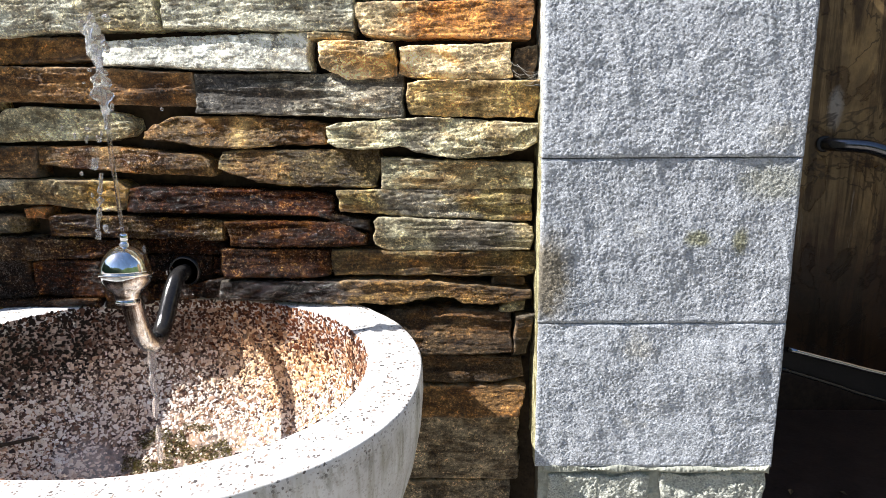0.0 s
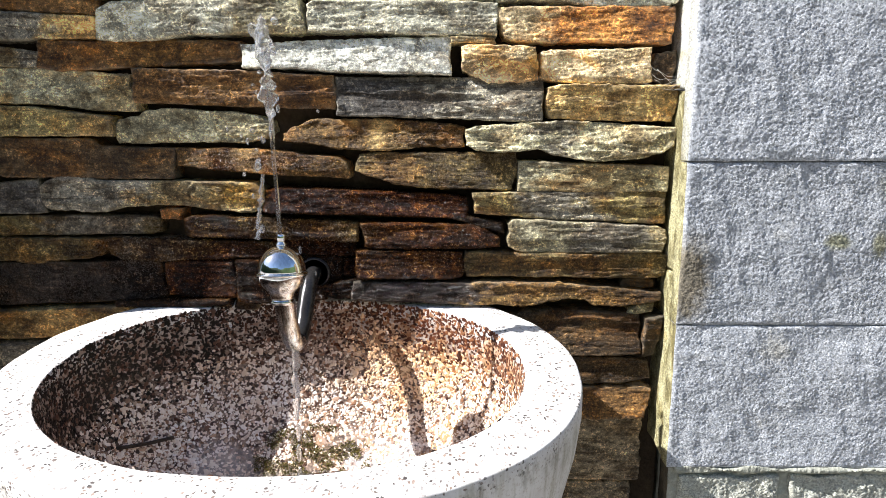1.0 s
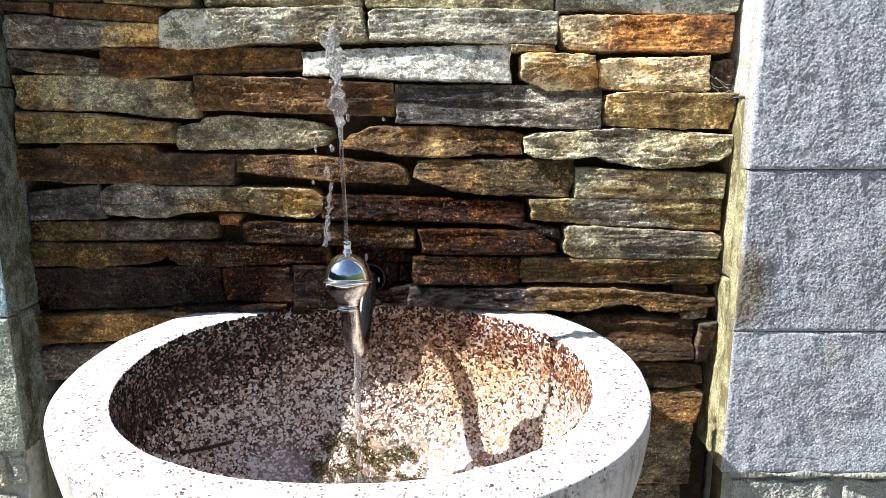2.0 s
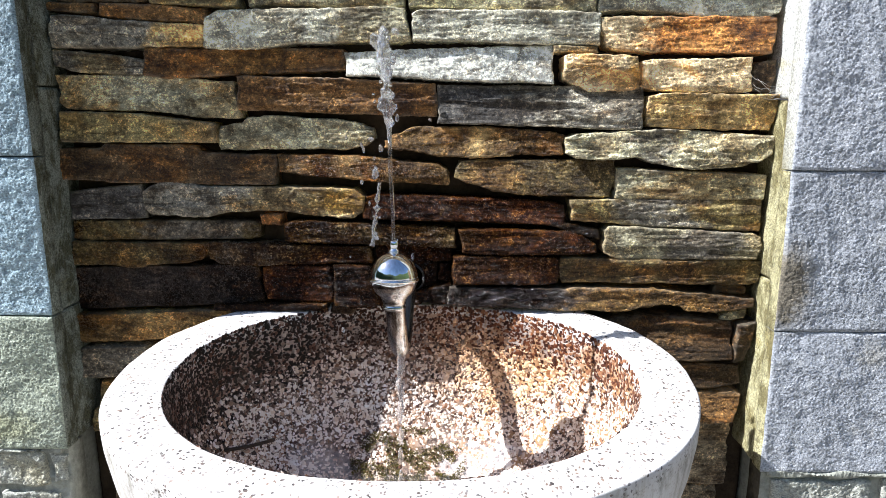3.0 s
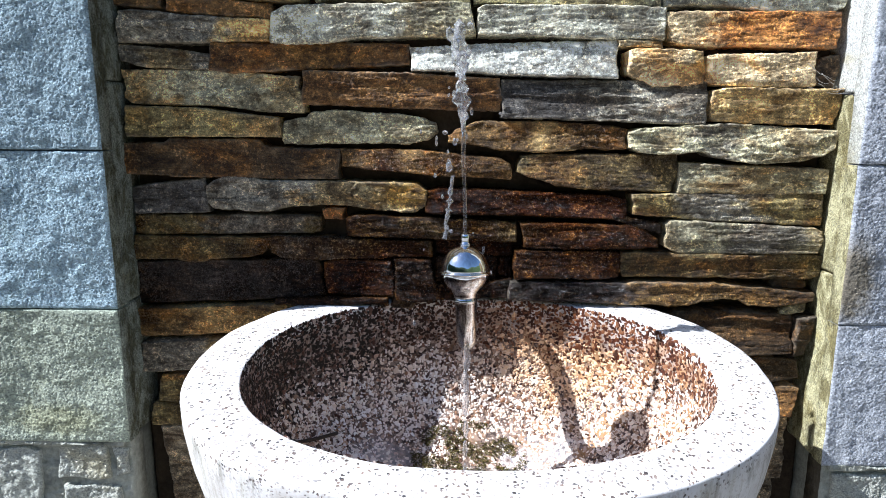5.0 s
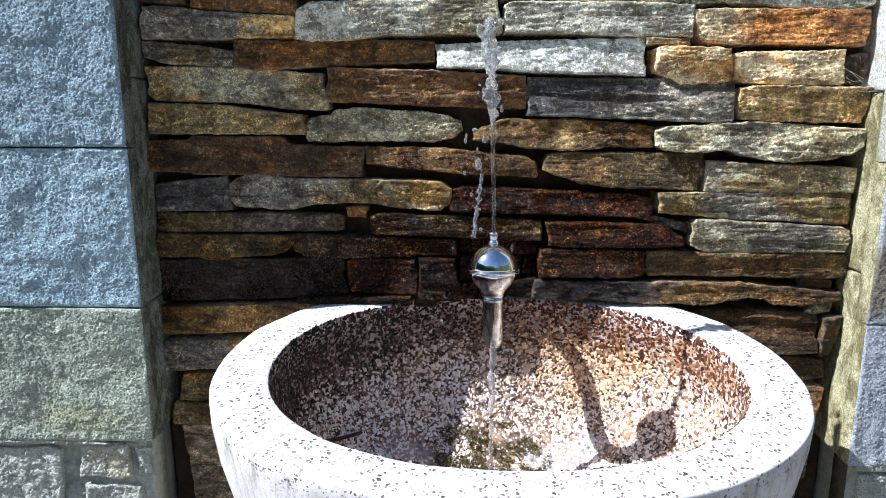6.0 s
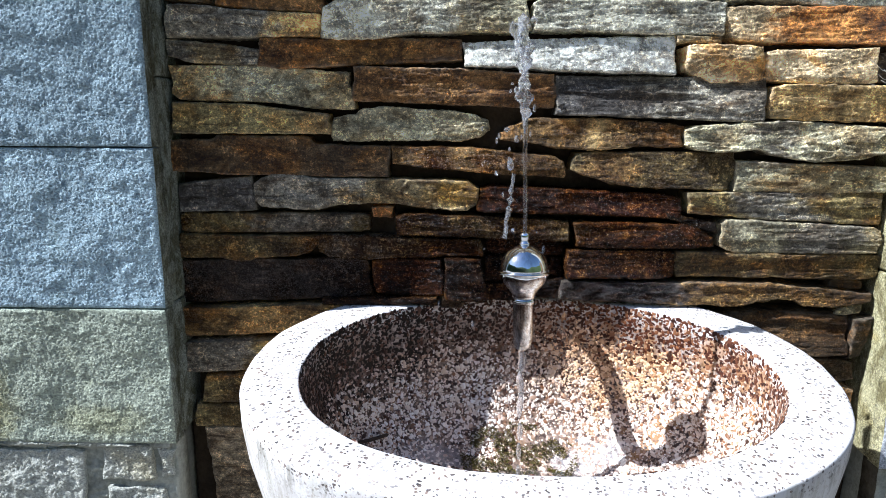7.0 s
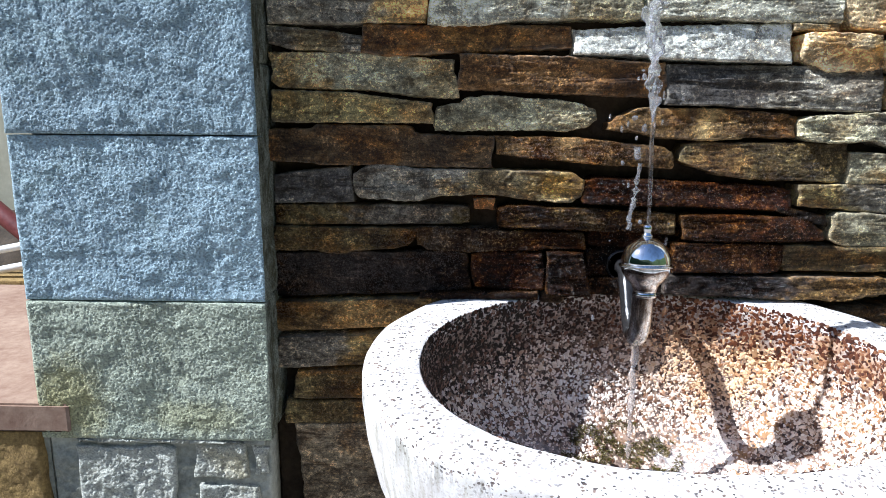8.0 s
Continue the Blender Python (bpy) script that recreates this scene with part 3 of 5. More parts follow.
def stone(x0, x1, b0, b1, t0, t1, tone, wet=0.0, out=None, lay=None, cell=0.0016, top=(), bot=(), ends=None, lean=None, turn=None, vein=None, lumps=0.0):
    """One roughly squared stone of the wall: left and right end, lower and upper edge at both ends.
    top, bot: how its edges bow; ends: how far each end leans, in mm; vein: a second colour and the stretch it takes;
    wet: how far it is darkened, for water and for painted-in shade."""
    global stone_count
    stone_count += 1
    rng = random.Random(stone_count * 7 + 3)
    seed = stone_count * 3.7
    front = WALL_Y + rng.uniform(-0.011, 0.008) if out is None else WALL_Y - out
    layered = rng.uniform(0.3, 1.5) if lay is None else lay
    b0, b1, t0, t1 = b0 - 0.0008, b1 - 0.0008, t0 + 0.0008, t1 + 0.0008
    own_turn, own_lean = rng.uniform(-0.012, 0.012), rng.uniform(-0.10, 0.10)
    turn, lean = own_turn if turn is None else turn, own_lean if lean is None else lean
    w, h = x1 - x0, (t0 + t1 - b0 - b1) / 2
    slant = [rng.uniform(-0.16, 0.16) * h for _ in range(2)] if ends is None else [e * 0.001 for e in ends]
    chop = [max(0.0, rng.uniform(-0.004, 0.005)) * min(1, h / 0.035) for _ in range(4)]
    if top or bot:
        chop = [c * 0.4 for c in chop]
    g = rng.uniform(0.92, 1.1)
    main = [c * g for c in STONE_COLOURS[tone]]
    second = [c * g for c in STONE_COLOURS[vein[0]]] if vein else main
    nx, nz = max(6, int(w / cell)), max(5, int(h / (cell * 0.85)))
    verts, faces, tones, worn_glint = [], [], [], []
    for j in range(nz + 1):
        v = j / nz
        for i in range(nx + 1):
            u = i / nx
            x = x0 + w * u
            zb, zt = b0 + (b1 - b0) * u + edge(bot, u), t0 + (t1 - t0) * u + edge(top, u)
            zt = max(zt, zb + 0.004)
            tall = zt - zb
            # uneven outline
            zb += 0.0018 * noise.noise((x * 17, seed, 1.3)) + 0.0012 * noise.noise((x * 80, seed, 4.1)) + 0.0010 * noise.noise((x * 210, seed, 5.1))
            zt += 0.0018 * noise.noise((x * 16, seed, 7.7)) + 0.0012 * noise.noise((x * 75, seed, 9.2)) + 0.0010 * noise.noise((x * 190, seed, 6.2))
            near, far = math.exp(-(u * w / 0.012) ** 2), math.exp(-((1 - u) * w / 0.012) ** 2)
            zb += chop[0] * near + chop[1] * far
            zt -= chop[2] * near + chop[3] * far
            z = zb + (zt - zb) * v
            x += slant[0] * (v - 0.5) * (1 - u) + slant[1] * (v - 0.5) * u
            x += (0.005 * noise.noise((z * 40, seed, 2.2)) + 0.0016 * noise.noise((z * 150, seed, 3.2))) * (1 - 2 * u)
            # rounded arrises
            ex, ez = min(u, 1 - u) * w, min(v, 1 - v) * tall
            r = 0.0022 + 0.0014 * noise.noise((x * 30, seed, z * 60))
            drop = 0.0
            if ex < r:
                drop += r - math.sqrt(max(0.0, r * r - (r - ex) ** 2))
            if ez < r:
                drop += r - math.sqrt(max(0.0, r * r - (r - ez) ** 2))
            relief = 0.0030 * noise.noise((x * 7, seed, z * 16)) + 0.0007 * noise.noise((x * 32, seed + 9, z * 230)) + 0.0005 * noise.noise((x * 70, seed + 2, z * 260))
            relief += 0.0007 * noise.noise((x * 260, seed + 4, z * 460)) + 0.0012 * noise.noise((x * 24, seed + 6, z * 40))
            # split layers: thin ledges with sharp lower edges
            sheet = noise.noise((x * 6, seed + 30, z * 48)) + 0.22 * noise.noise((x * 30, seed + 33, z * 150))
            relief += 0.0010 * ((sheet > -0.15) + (sheet > 0.1) + (sheet > 0.32)) * layered
            if lumps:
                relief += lumps * 0.005 * max(0.0, noise.noise((x * 50, seed + 40, z * 120)) + 0.1) * math.exp(-((x + 0.205) / 0.13) ** 4)
            y = front + turn * (u - 0.5) * 0.3 + lean * (v - 0.5) * h + drop * 0.9 - relief
            verts.append((x, y, z))
            worn_glint.append(math.exp(-min(ex, ez) / 0.0022))
            k = 0.0
            if vein:
                wob = 0.16 * noise.noise((x * 30, seed + 12, z * 45)) + 0.12 * noise.noise((x * 110, seed + 14, z * 160))
                k = min(1.0, max(0.0, 0.5 + min(u + wob - vein[1], vein[2] - u - wob) * 7))
            tones += [main[0] + (second[0] - main[0]) * k, main[1] + (second[1] - main[1]) * k, main[2] + (second[2] - main[2]) * k, wet]
    row = nx + 1
    for j in range(nz):
        for i in range(nx):
            a = j * row + i
            faces.append((a, a + 1, a + row + 1, a + row))
    # sides back into the wall
    ring = [i for i in range(row)] + [j * row + nx for j in range(1, nz + 1)] + [nz * row + i for i in range(nx - 1, -1, -1)] + [j * row for j in range(nz - 1, 0, -1)]
    base = len(verts)
    for k in ring:
        verts.append((verts[k][0], BACK_Y + 0.01, verts[k][2]))
        tones += tones[k * 4:k * 4 + 4]
        worn_glint.append(0.0)
    for n in range(len(ring)):
        k = (n + 1) % len(ring)
        faces.append((ring[k], ring[n], base + n, base + k))
    ob = mesh_object("stone", verts, faces, SCHIST, wall_niche)
    ob.data.attributes.new("stone_tone", "FLOAT_COLOR", "POINT").data.foreach_set("color", tones)
    ob.data.attributes.new("worn_glint", "FLOAT", "POINT").data.foreach_set("value", worn_glint)
    return ob


stone(-0.835, -0.772, 1.337, 1.334, 1.348, 1.346, "rust", 0.0)
stone(-0.764, -0.623, 1.330, 1.321, 1.346, 1.339, "rust", 0.0)
stone(-0.823, -0.699, 1.351, 1.348, 1.371, 1.370, "umber", 0.0)
stone(-0.696, -0.581, 1.346, 1.341, 1.370, 1.370, "olive", 0.0)
stone(-0.569, -0.362, 1.343, 1.341, 1.376, 1.375, "sage", 0.0, -0.002)
stone(-0.359, -0.115, 1.342, 1.334, 1.375, 1.375, "sage", 0.0, -0.002)
stone(-0.110, 0.123, 1.334, 1.329, 1.373, 1.372, "pale", 0.0, 0.0, bot=((0.0, 2), (0.3, 4), (0.6, -2), (0.9, -5), (1.0, 3)))
stone(-0.829, -0.629, 1.290, 1.291, 1.331, 1.317, "slate", 0.0, vein=("honey", 0.68, 1.2))
stone(-0.625, -0.358, 1.289, 1.299, 1.335, 1.340, "pale", 0.0, 0.009, top=((0.0, -8), (0.07, 0), (1.0, 0)), bot=((0.0, 0), (0.25, -2.5), (0.45, 3), (1.0, 0)), vein=("sage", 0.66, 1.2))
stone(-0.353, -0.109, 1.300, 1.293, 1.337, 1.333, "pale", 0.0, 0.008, top=((0.0, -5), (0.04, 0), (1.0, 0)))
stone(-0.106, 0.118, 1.286, 1.283, 1.327, 1.329, "orange", 0.0, 0.005, ends=(-6, 0), vein=("gold", -0.2, 0.3))
stone(-0.171, -0.109, 1.284, 1.283, 1.292, 1.290, "tan", 0.0)
stone(-0.833, -0.712, 1.259, 1.256, 1.289, 1.276, "slate", 0.0, bot=((0.0, 6), (0.3, 0), (1.0, 0)), vein=("tan", 0.3, 0.75))
stone(-0.712, -0.443, 1.253, 1.262, 1.289, 1.289, "rust", 0.0, bot=((0.0, 3), (0.13, -4), (0.5, -1), (1.0, 0)), vein=("amber", 0.35, 0.8))
stone(-0.441, -0.169, 1.255, 1.244, 1.283, 1.293, "white", 0.0, 0.0045, lean=0.16, turn=-0.014)
stone(-0.154, -0.057, 1.234, 1.234, 1.281, 1.281, "gold", 0.0, 0.011, bot=((0.0, 15), (0.15, 9), (0.33, 0), (1.0, 1)), top=((0.0, -2), (0.1, 0), (1.0, -2)), ends=(-3, -5), vein=("honey", 0.88, 1.4))
stone(-0.053, 0.091, 1.236, 1.231, 1.275, 1.276, "gold", 0.0, 0.006, ends=(0, 0))
stone(0.094, 0.124, 1.234, 1.232, 1.273, 1.273, "umber", 0.0)
stone(-0.831, -0.589, 1.210, 1.199, 1.257, 1.247, "tan", 0.0, top=((0.0, -2), (0.4, 1.5), (1.0, 0)), bot=((0.0, 9), (0.05, 1), (0.5, 3.5), (0.8, -1), (1.0, 0)), ends=(-4, -7), vein=("sage", 0.3, 0.75))
stone(-0.587, -0.321, 1.210, 1.201, 1.254, 1.245, "rust", 0.2, 0.002, top=((0.0, 0), (0.5, 1.5), (0.8, 0), (1.0, -2)), ends=(0, 0))
stone(-0.319, -0.049, 1.193, 1.184, 1.241, 1.242, "slate", 0.0, 0.003, 1.8, lean=0.14, turn=-0.010, ends=(0, 0), vein=("coal", -0.2, 0.42))
stone(-0.043, 0.126, 1.189, 1.184, 1.230, 1.230, "honey", 0.0, 0.009, ends=(0, 3))
stone(-0.829, -0.620, 1.167, 1.166, 1.207, 1.193, "olive", 0.0, top=((0.0, 0), (0.45, 3.5), (0.7, 1), (1.0, -1)), ends=(2, -4), vein=("honey", 0.78, 1.2))
stone(-0.618, -0.406, 1.157, 1.158, 1.199, 1.201, "sage", 0.06, top=((0.0, -9), (0.14, -7), (0.2, -1), (0.35, 2), (0.7, -3), (0.88, -7), (1.0, -15)), bot=((0.0, 0), (0.8, 0), (0.93, 4), (1.0, 13)), ends=(0, 0))
stone(-0.395, -0.148, 1.156, 1.147, 1.191, 1.181, "ochre", 0.50, 0.003, top=((0.0, -23), (0.08, -12), (0.17, -2), (0.25, 0), (0.6, 1), (0.9, 0), (1.0, -3)), bot=((0.0, 4), (0.12, 3), (0.35, -3), (0.55, -4), (0.8, 2), (1.0, 3)), ends=(0, 2), vein=("honey", 0.50, 0.70))
stone(-0.148, 0.126, 1.148, 1.130, 1.178, 1.179, "sage", 0.0, 0.009, 2.6, top=((0.0, -4), (0.05, 0), (0.45, 6), (0.8, 1), (1.0, -3)), bot=((0.0, 5), (0.04, 0), (0.2, 1), (0.35, 6), (0.43, 0), (0.6, -4), (0.82, 1), (0.92, 10), (1.0, 22)), ends=(0, 0), vein=("slate", 0.36, 0.48))
stone(-0.843, -0.541, 1.114, 1.109, 1.161, 1.149, "brown", 0.35, top=((0.0, -3), (0.2, -1), (0.235, 5), (0.63, 8), (0.67, -1), (1.0, 0)), bot=((0.0, 2), (0.3, 0), (1.0, 0)), ends=(0, 3))
stone(-0.538, -0.305, 1.124, 1.110, 1.150, 1.139, "ochre", 0.54, top=((0.0, 0), (0.45, 3), (0.8, 0), (0.93, -2), (1.0, -8)), bot=((0.0, 4), (0.3, -1), (1.0, 0)), ends=(0, 0), vein=("honey", 0.30, 0.72))
stone(-0.294, -0.082, 1.103, 1.093, 1.143, 1.145, "olive", 0.58, 0.004, bot=((0.0, 14), (0.14, 8), (0.26, 1), (0.4, -1), (1.0, 0)), ends=(2, 5), vein=("ochre", 0.05, 0.4))
stone(-0.079, 0.121, 1.092, 1.092, 1.133, 1.124, "sage", 0.0, 0.009, vein=("tan", 0.2, 0.8), ends=(0, 0))
stone(-0.836, -0.725, 1.060, 1.061, 1.101, 1.107, "coal", 0.3, top=((0.0, -2), (1.0, 2)), ends=(0, -2))
stone(-0.724, -0.421, 1.067, 1.064, 1.109, 1.104, "tan", 0.28, top=((0.0, -10), (0.03, -2), (0.1, 4), (0.35, -1), (0.95, 0), (1.0, -8)), bot=((0.0, 7), (0.03, 1), (0.25, -1), (0.42, 6), (0.62, 7), (0.8, 2), (0.9, -1), (0.95, 0), (1.0, 8)), ends=(0, 0), vein=("slate", -0.2, 0.45))
stone(-0.420, -0.147, 1.064, 1.055, 1.099, 1.086, "red", 1, vein=("amber", 0.82, 0.97), ends=(0, 0))
stone(-0.138, 0.120, 1.059, 1.049, 1.090, 1.092, "olive", 0.36, 0.006, bot=((0.0, 3), (0.3, 1), (1.0, 0)), vein=("slate", 0.25, 0.62), ends=(-4, 0))
# Lower stones towards -x: their wet value also carries the pillar's shade.
stone(-0.835, -0.569, 1.031, 1.033, 1.056, 1.058, "olive", 0.56, ends=(0, 0), vein=("slate", 0.45, 0.95))
stone(-0.568, -0.534, 1.055, 1.054, 1.069, 1.068, "orange", 0.35, 0.004)
stone(-0.532, -0.296, 1.030, 1.022, 1.059, 1.052, "olive", 0.72)
stone(-0.288, -0.101, 1.015, 1.015, 1.049, 1.045, "ochre", 0.75, top=((0.0, 0), (0.75, 1), (0.88, -4), (1.0, -16)), bot=((0.0, 0), (0.85, 0), (1.0, 3)), ends=(-4, 0))
stone(-0.167, -0.097, 1.054, 1.034, 1.063, 1.048, "coal", 0.9)
stone(-0.091, 0.122, 1.010, 1.009, 1.053, 1.045, "sage", 0.40, 0.008, top=((0.0, -5), (0.04, 1), (0.5, 1), (0.95, 0), (1.0, -4)), bot=((0.0, 5), (0.05, 0), (1.0, 0)), vein=("slate", 0.42, 0.85))
stone(-0.835, -0.645, 0.993, 0.998, 1.028, 1.027, "olive", 0.62, bot=((0.0, 2), (0.3, 0), (0.47, -5), (0.62, 0), (0.88, 1), (1.0, 4)), ends=(0, 22))
stone(-0.641, -0.414, 0.996, 1.000, 1.029, 1.022, "olive", 0.66, bot=((0.0, 10), (0.08, 1), (0.3, -2), (1.0, 0)), vein=("slate", -0.2, 0.5))
stone(-0.298, -0.152, 0.971, 0.972, 1.011, 1.011, "ochre", 0.85, ends=(0, 0))
stone(-0.148, 0.126, 0.975, 0.973, 1.010, 1.006, "olive", 0.44, 0.005, ends=(0, 0), vein=("ochre", 0.4, 0.75))
stone(-0.836, -0.569, 0.928, 0.941, 0.991, 0.995, "plum", 0.62, ends=(0, -5))
stone(-0.565, -0.468, 0.945, 0.944, 0.995, 0.993, "rust", 1, ends=(-8, 0))
stone(-0.465, -0.410, 0.936, 0.936, 0.998, 0.995, "umber", 0.8)
stone(-0.306, 0.122, 0.939, 0.932, 0.969, 0.967, "ochre", 0.42, 0.009, top=((0.0, -3), (0.38, -3), (0.42, 0), (0.65, -2), (0.79, -8), (1.0, -15)), bot=((0.0, 2), (0.3, 0), (0.58, -1), (0.64, 6), (0.7, 10), (0.75, 9), (0.785, 1), (0.86, 0), (0.92, 4), (1.0, 9)), ends=(0, 0), vein=("plum", -0.2, 0.38), lumps=1.0)
stone(-0.845, -0.60, 0.880, 0.890, 0.922, 0.929, "ochre", 0.46, vein=("honey", 0.25, 0.7))
stone(-0.638, -0.475, 0.931, 0.931, 0.939, 0.941, "umber", 1)
stone(-0.085, 0.097, 0.861, 0.862, 0.925, 0.921, "brown", 0.45, 0.004, top=((0.0, -8), (0.1, -1), (0.5, 1), (1.0, 0)), bot=((0.0, 4), (0.4, -1), (1.0, 2)), ends=(0, 0))
stone(0.100, 0.121, 0.859, 0.863, 0.918, 0.921, "umber", 0.35)
stone(-0.838, -0.655, 0.828, 0.835, 0.871, 0.879, "olive", 0.45, vein=("slate", -0.2, 0.5))
stone(-0.060, 0.112, 0.819, 0.821, 0.857, 0.857, "brown", 0.45, top=((0.0, 0), (0.85, 0), (1.0, -6)), bot=((0.0, 0), (0.7, -2), (1.0, 6)))
stone(-0.041, 0.096, 0.917, 0.919, 0.924, 0.923, "umber", 0.5)
stone(-0.075, 0.114, 0.764, 0.767, 0.810, 0.813, "rust", 0.0)
stone(-0.13, 0.109, 0.664, 0.662, 0.760, 0.765, "block", 0.0)
stone(-0.22, 0.100, 0.561, 0.562, 0.656, 0.658, "block", 0.0)
stone(-0.813, -0.62, 0.782, 0.786, 0.822, 0.828, "olive", 0.5)
stone(-0.829, -0.60, 0.745, 0.749, 0.776, 0.780, "olive", 0.48)
stone(-0.811, -0.656, 0.605, 0.608, 0.742, 0.746, "block", 0.0)
stone(-0.819, -0.657, 0.529, 0.532, 0.599, 0.602, "block", 0.0)
stone(0.070, 0.113, 0.957, 0.957, 0.969, 0.966, "brown", 0.2, -0.006)
stone(0.080, 0.112, 0.920, 0.924, 0.929, 0.938, "sage", 0.0, 0.0, ends=(6, 0))
stone(-0.470, -0.440, 0.925, 0.925, 0.942, 0.940, "umber", 0.5, -0.004)
# wet stones round the spout's flange
stone(-0.408, -0.300, 1.003, 1.000, 1.026, 1.022, "red", 1.0, -0.010)
stone(-0.408, -0.322, 0.962, 0.962, 1.001, 0.999, "umber", 1.0, -0.014)
stone(-0.319, -0.301, 0.972, 0.970, 0.999, 0.997, "red", 1.0, -0.010)
stone(-0.352, -0.302, 0.940, 0.941, 0.956, 0.969, "umber", 0.9, -0.004, ends=(-8, 0))
stone(-0.408, -0.342, 0.936, 0.938, 0.959, 0.958, "umber", 1.0, -0.008)

# courses above and below, where the wall goes on
fill = random.Random(11)
for lo, hi in ((0.02, 0.552), (1.380, 1.98)):
    z = lo
    while z < hi - 0.02:
        h = min(fill.uniform(0.034, 0.052), hi - z)
        x = LEFT_X
        while x < RIGHT_X - 0.02:
            w = min(fill.uniform(0.12, 0.32), RIGHT_X - x)
            if RIGHT_X - x - w < 0.05:
                w = RIGHT_X - x
            s = fill.uniform(-0.002, 0.002)
            stone(x + 0.001, x + w - 0.002, z, z + s, z + h - 0.004, z + h - 0.004 + s, fill.choice(["slate", "sage", "olive", "tan", "brown", "ochre", "rust", "pale"]), cell=0.006)
            x += w
        z += h


# ---- pillars of quarry-faced blocks ----
FRONT_Y = 0.787


def rough_block(x0, x1, z0, z1, y0, y1, material, parent, name="block", amp=0.0022, cell=0.0013, seed=0.0, label="", grit=1.05, flakes=0.32, ragged=0.0, flank=None, ridge_amp=0.25):
    """A block with a quarry-faced front (towards -y) and plain sides."""
    nx, nz = max(4, int((x1 - x0) / cell)), max(4, int((z1 - z0) / cell))
    verts, faces = [], []
    for j in range(nz + 1):
        for i in range(nx + 1):
            x, z = x0 + (x1 - x0) * i / nx, z0 + (z1 - z0) * j / nz
            ex, ez = min(x - x0, x1 - x), min(z - z0, z1 - z)
            wx = x + 0.006 * noise.noise((x * 45, z * 45, seed + 50))
            wz = z + 0.006 * noise.noise((x * 45, z * 45, seed + 60))
            p = noise.noise((x * 11, z * 11, seed)) * 0.80 + 0.42 * (0.4 - abs(noise.noise((wx * 26 + wz * 9, wz * 17, seed + 3))))
            p += 0.14 * noise.noise((wx * 80 + wz * 30, wz * 50, seed + 6)) + 0.10 * (0.25 - abs(noise.noise((wx * 130 + wz * 60, wz * 95, seed + 8))))
            p += grit * (0.11 * noise.noise((x * 230 + z * 90, z * 180, seed + 10)) + 0.20 * noise.noise((x * 460, z * 410, seed + 11)))
            p += ridge_amp * (0.35 - abs(noise.noise((wx * 38 + wz * 12, wz * 8, seed + 31))))
            flake = noise.noise((wx * 22 + wz * 10, wz * 38, seed + 70)) + 0.35 * noise.noise((wx * 70, wz * 90, seed + 72))
            p += flakes * (0.22 * (flake > -0.2) + 0.26 * (flake > 0.08) + 0.26 * (flake > 0.3) - 0.3)
            e = min(1.0, min(ex, ez) / 0.004)
            if ragged:
                x += ragged * noise.noise((z * 28, x * 3, seed + 80)) * (1 if x1 - x > ex else -1)
                z += ragged * noise.noise((x * 28, z * 3, seed + 90)) * (1 if z1 - z > ez else -1)
            wob = 0.0008 * noise.noise((x * 60, z * 60, seed + 20))
            y = y0 - amp * p * (0.35 + 0.65 * e) + 0.0010 * (1 - e) ** 2
            verts.append((x + (wob if ex > 0 else wob * 0.8), y, z + wob * (1 if ez > 0 else 0.5)))
    row = nx + 1
    for j in range(nz):
        for i in range(nx):
            a = j * row + i
            faces.append((a, a + 1, a + row + 1, a + row))
    ring = [i for i in range(row)] + [j * row + nx for j in range(1, nz + 1)] + [nz * row + i for i in range(nx - 1, -1, -1)] + [j * row for j in range(nz - 1, 0, -1)]
    base = len(verts)
    for k in ring:
        verts.append((verts[k][0], y1, verts[k][2]))
    for n in range(len(ring)):
        k = (n + 1) % len(ring)
        faces.append((ring[k], ring[n], base + n, base + k))
    faces.append(tuple(base + n for n in range(len(ring) - 1, -1, -1)))
    ob = mesh_object(name, verts, faces, material, parent, label)
    if flank:
        # the weathered end that faces the niche; on some, shade is in its colour
        ob.data.materials.append(flank[1])
        for p in ob.data.polygons:
            if p.normal.x * flank[0] > 0.8:
                p.material_index = 1
    return ob


def side_slab(xf, xb, y0, y1, z0, z1, material, parent, seed, amp=0.0018):
    """A return slab: rough face towards the niche at x = xf, back at xb."""
    cell = 0.004
    ny, nz = max(3, int((y1 - y0) / cell)), max(4, int((z1 - z0) / cell))
    verts, faces = [], []
    s = 1 if xf > xb else -1
    for j in range(nz + 1):
        for i in range(ny + 1):
            y, z = y0 + (y1 - y0) * i / ny, z0 + (z1 - z0) * j / nz
            e = min(1.0, min(y - y0, y1 - y, z - z0, z1 - z) / 0.005)
            p = noise.noise((y * 20, z * 15, seed)) + 0.7 * noise.noise((y * 60, z * 40, seed + 3)) + 0.5 * noise.noise((y * 190, z * 150, seed + 5))
            verts.append((xf + s * (amp * p - 0.002 * (1 - e) ** 2), y + 0.001 * noise.noise((z * 40, seed, 3)), z))
    row = ny + 1
    for j in range(nz):
        for i in range(ny):
            a = j * row + i
            f = (a, a + 1, a + row + 1, a + row)
            faces.append(f if s > 0 else f[::-1])
    ring = [i for i in range(row)] + [j * row + ny for j in range(1, nz + 1)] + [nz * row + i for i in range(ny - 1, -1, -1)] + [j * row for j in range(nz - 1, 0, -1)]
    base = len(verts)
    for k in ring:
        verts.append((xb, verts[k][1], verts[k][2]))
    for n in range(len(ring)):
        k = (n + 1) % len(ring)
        f = (ring[k], ring[n], base + n, base + k)
        faces.append(f if s > 0 else f[::-1])
    return mesh_object("return_slab", verts, faces, material, parent)


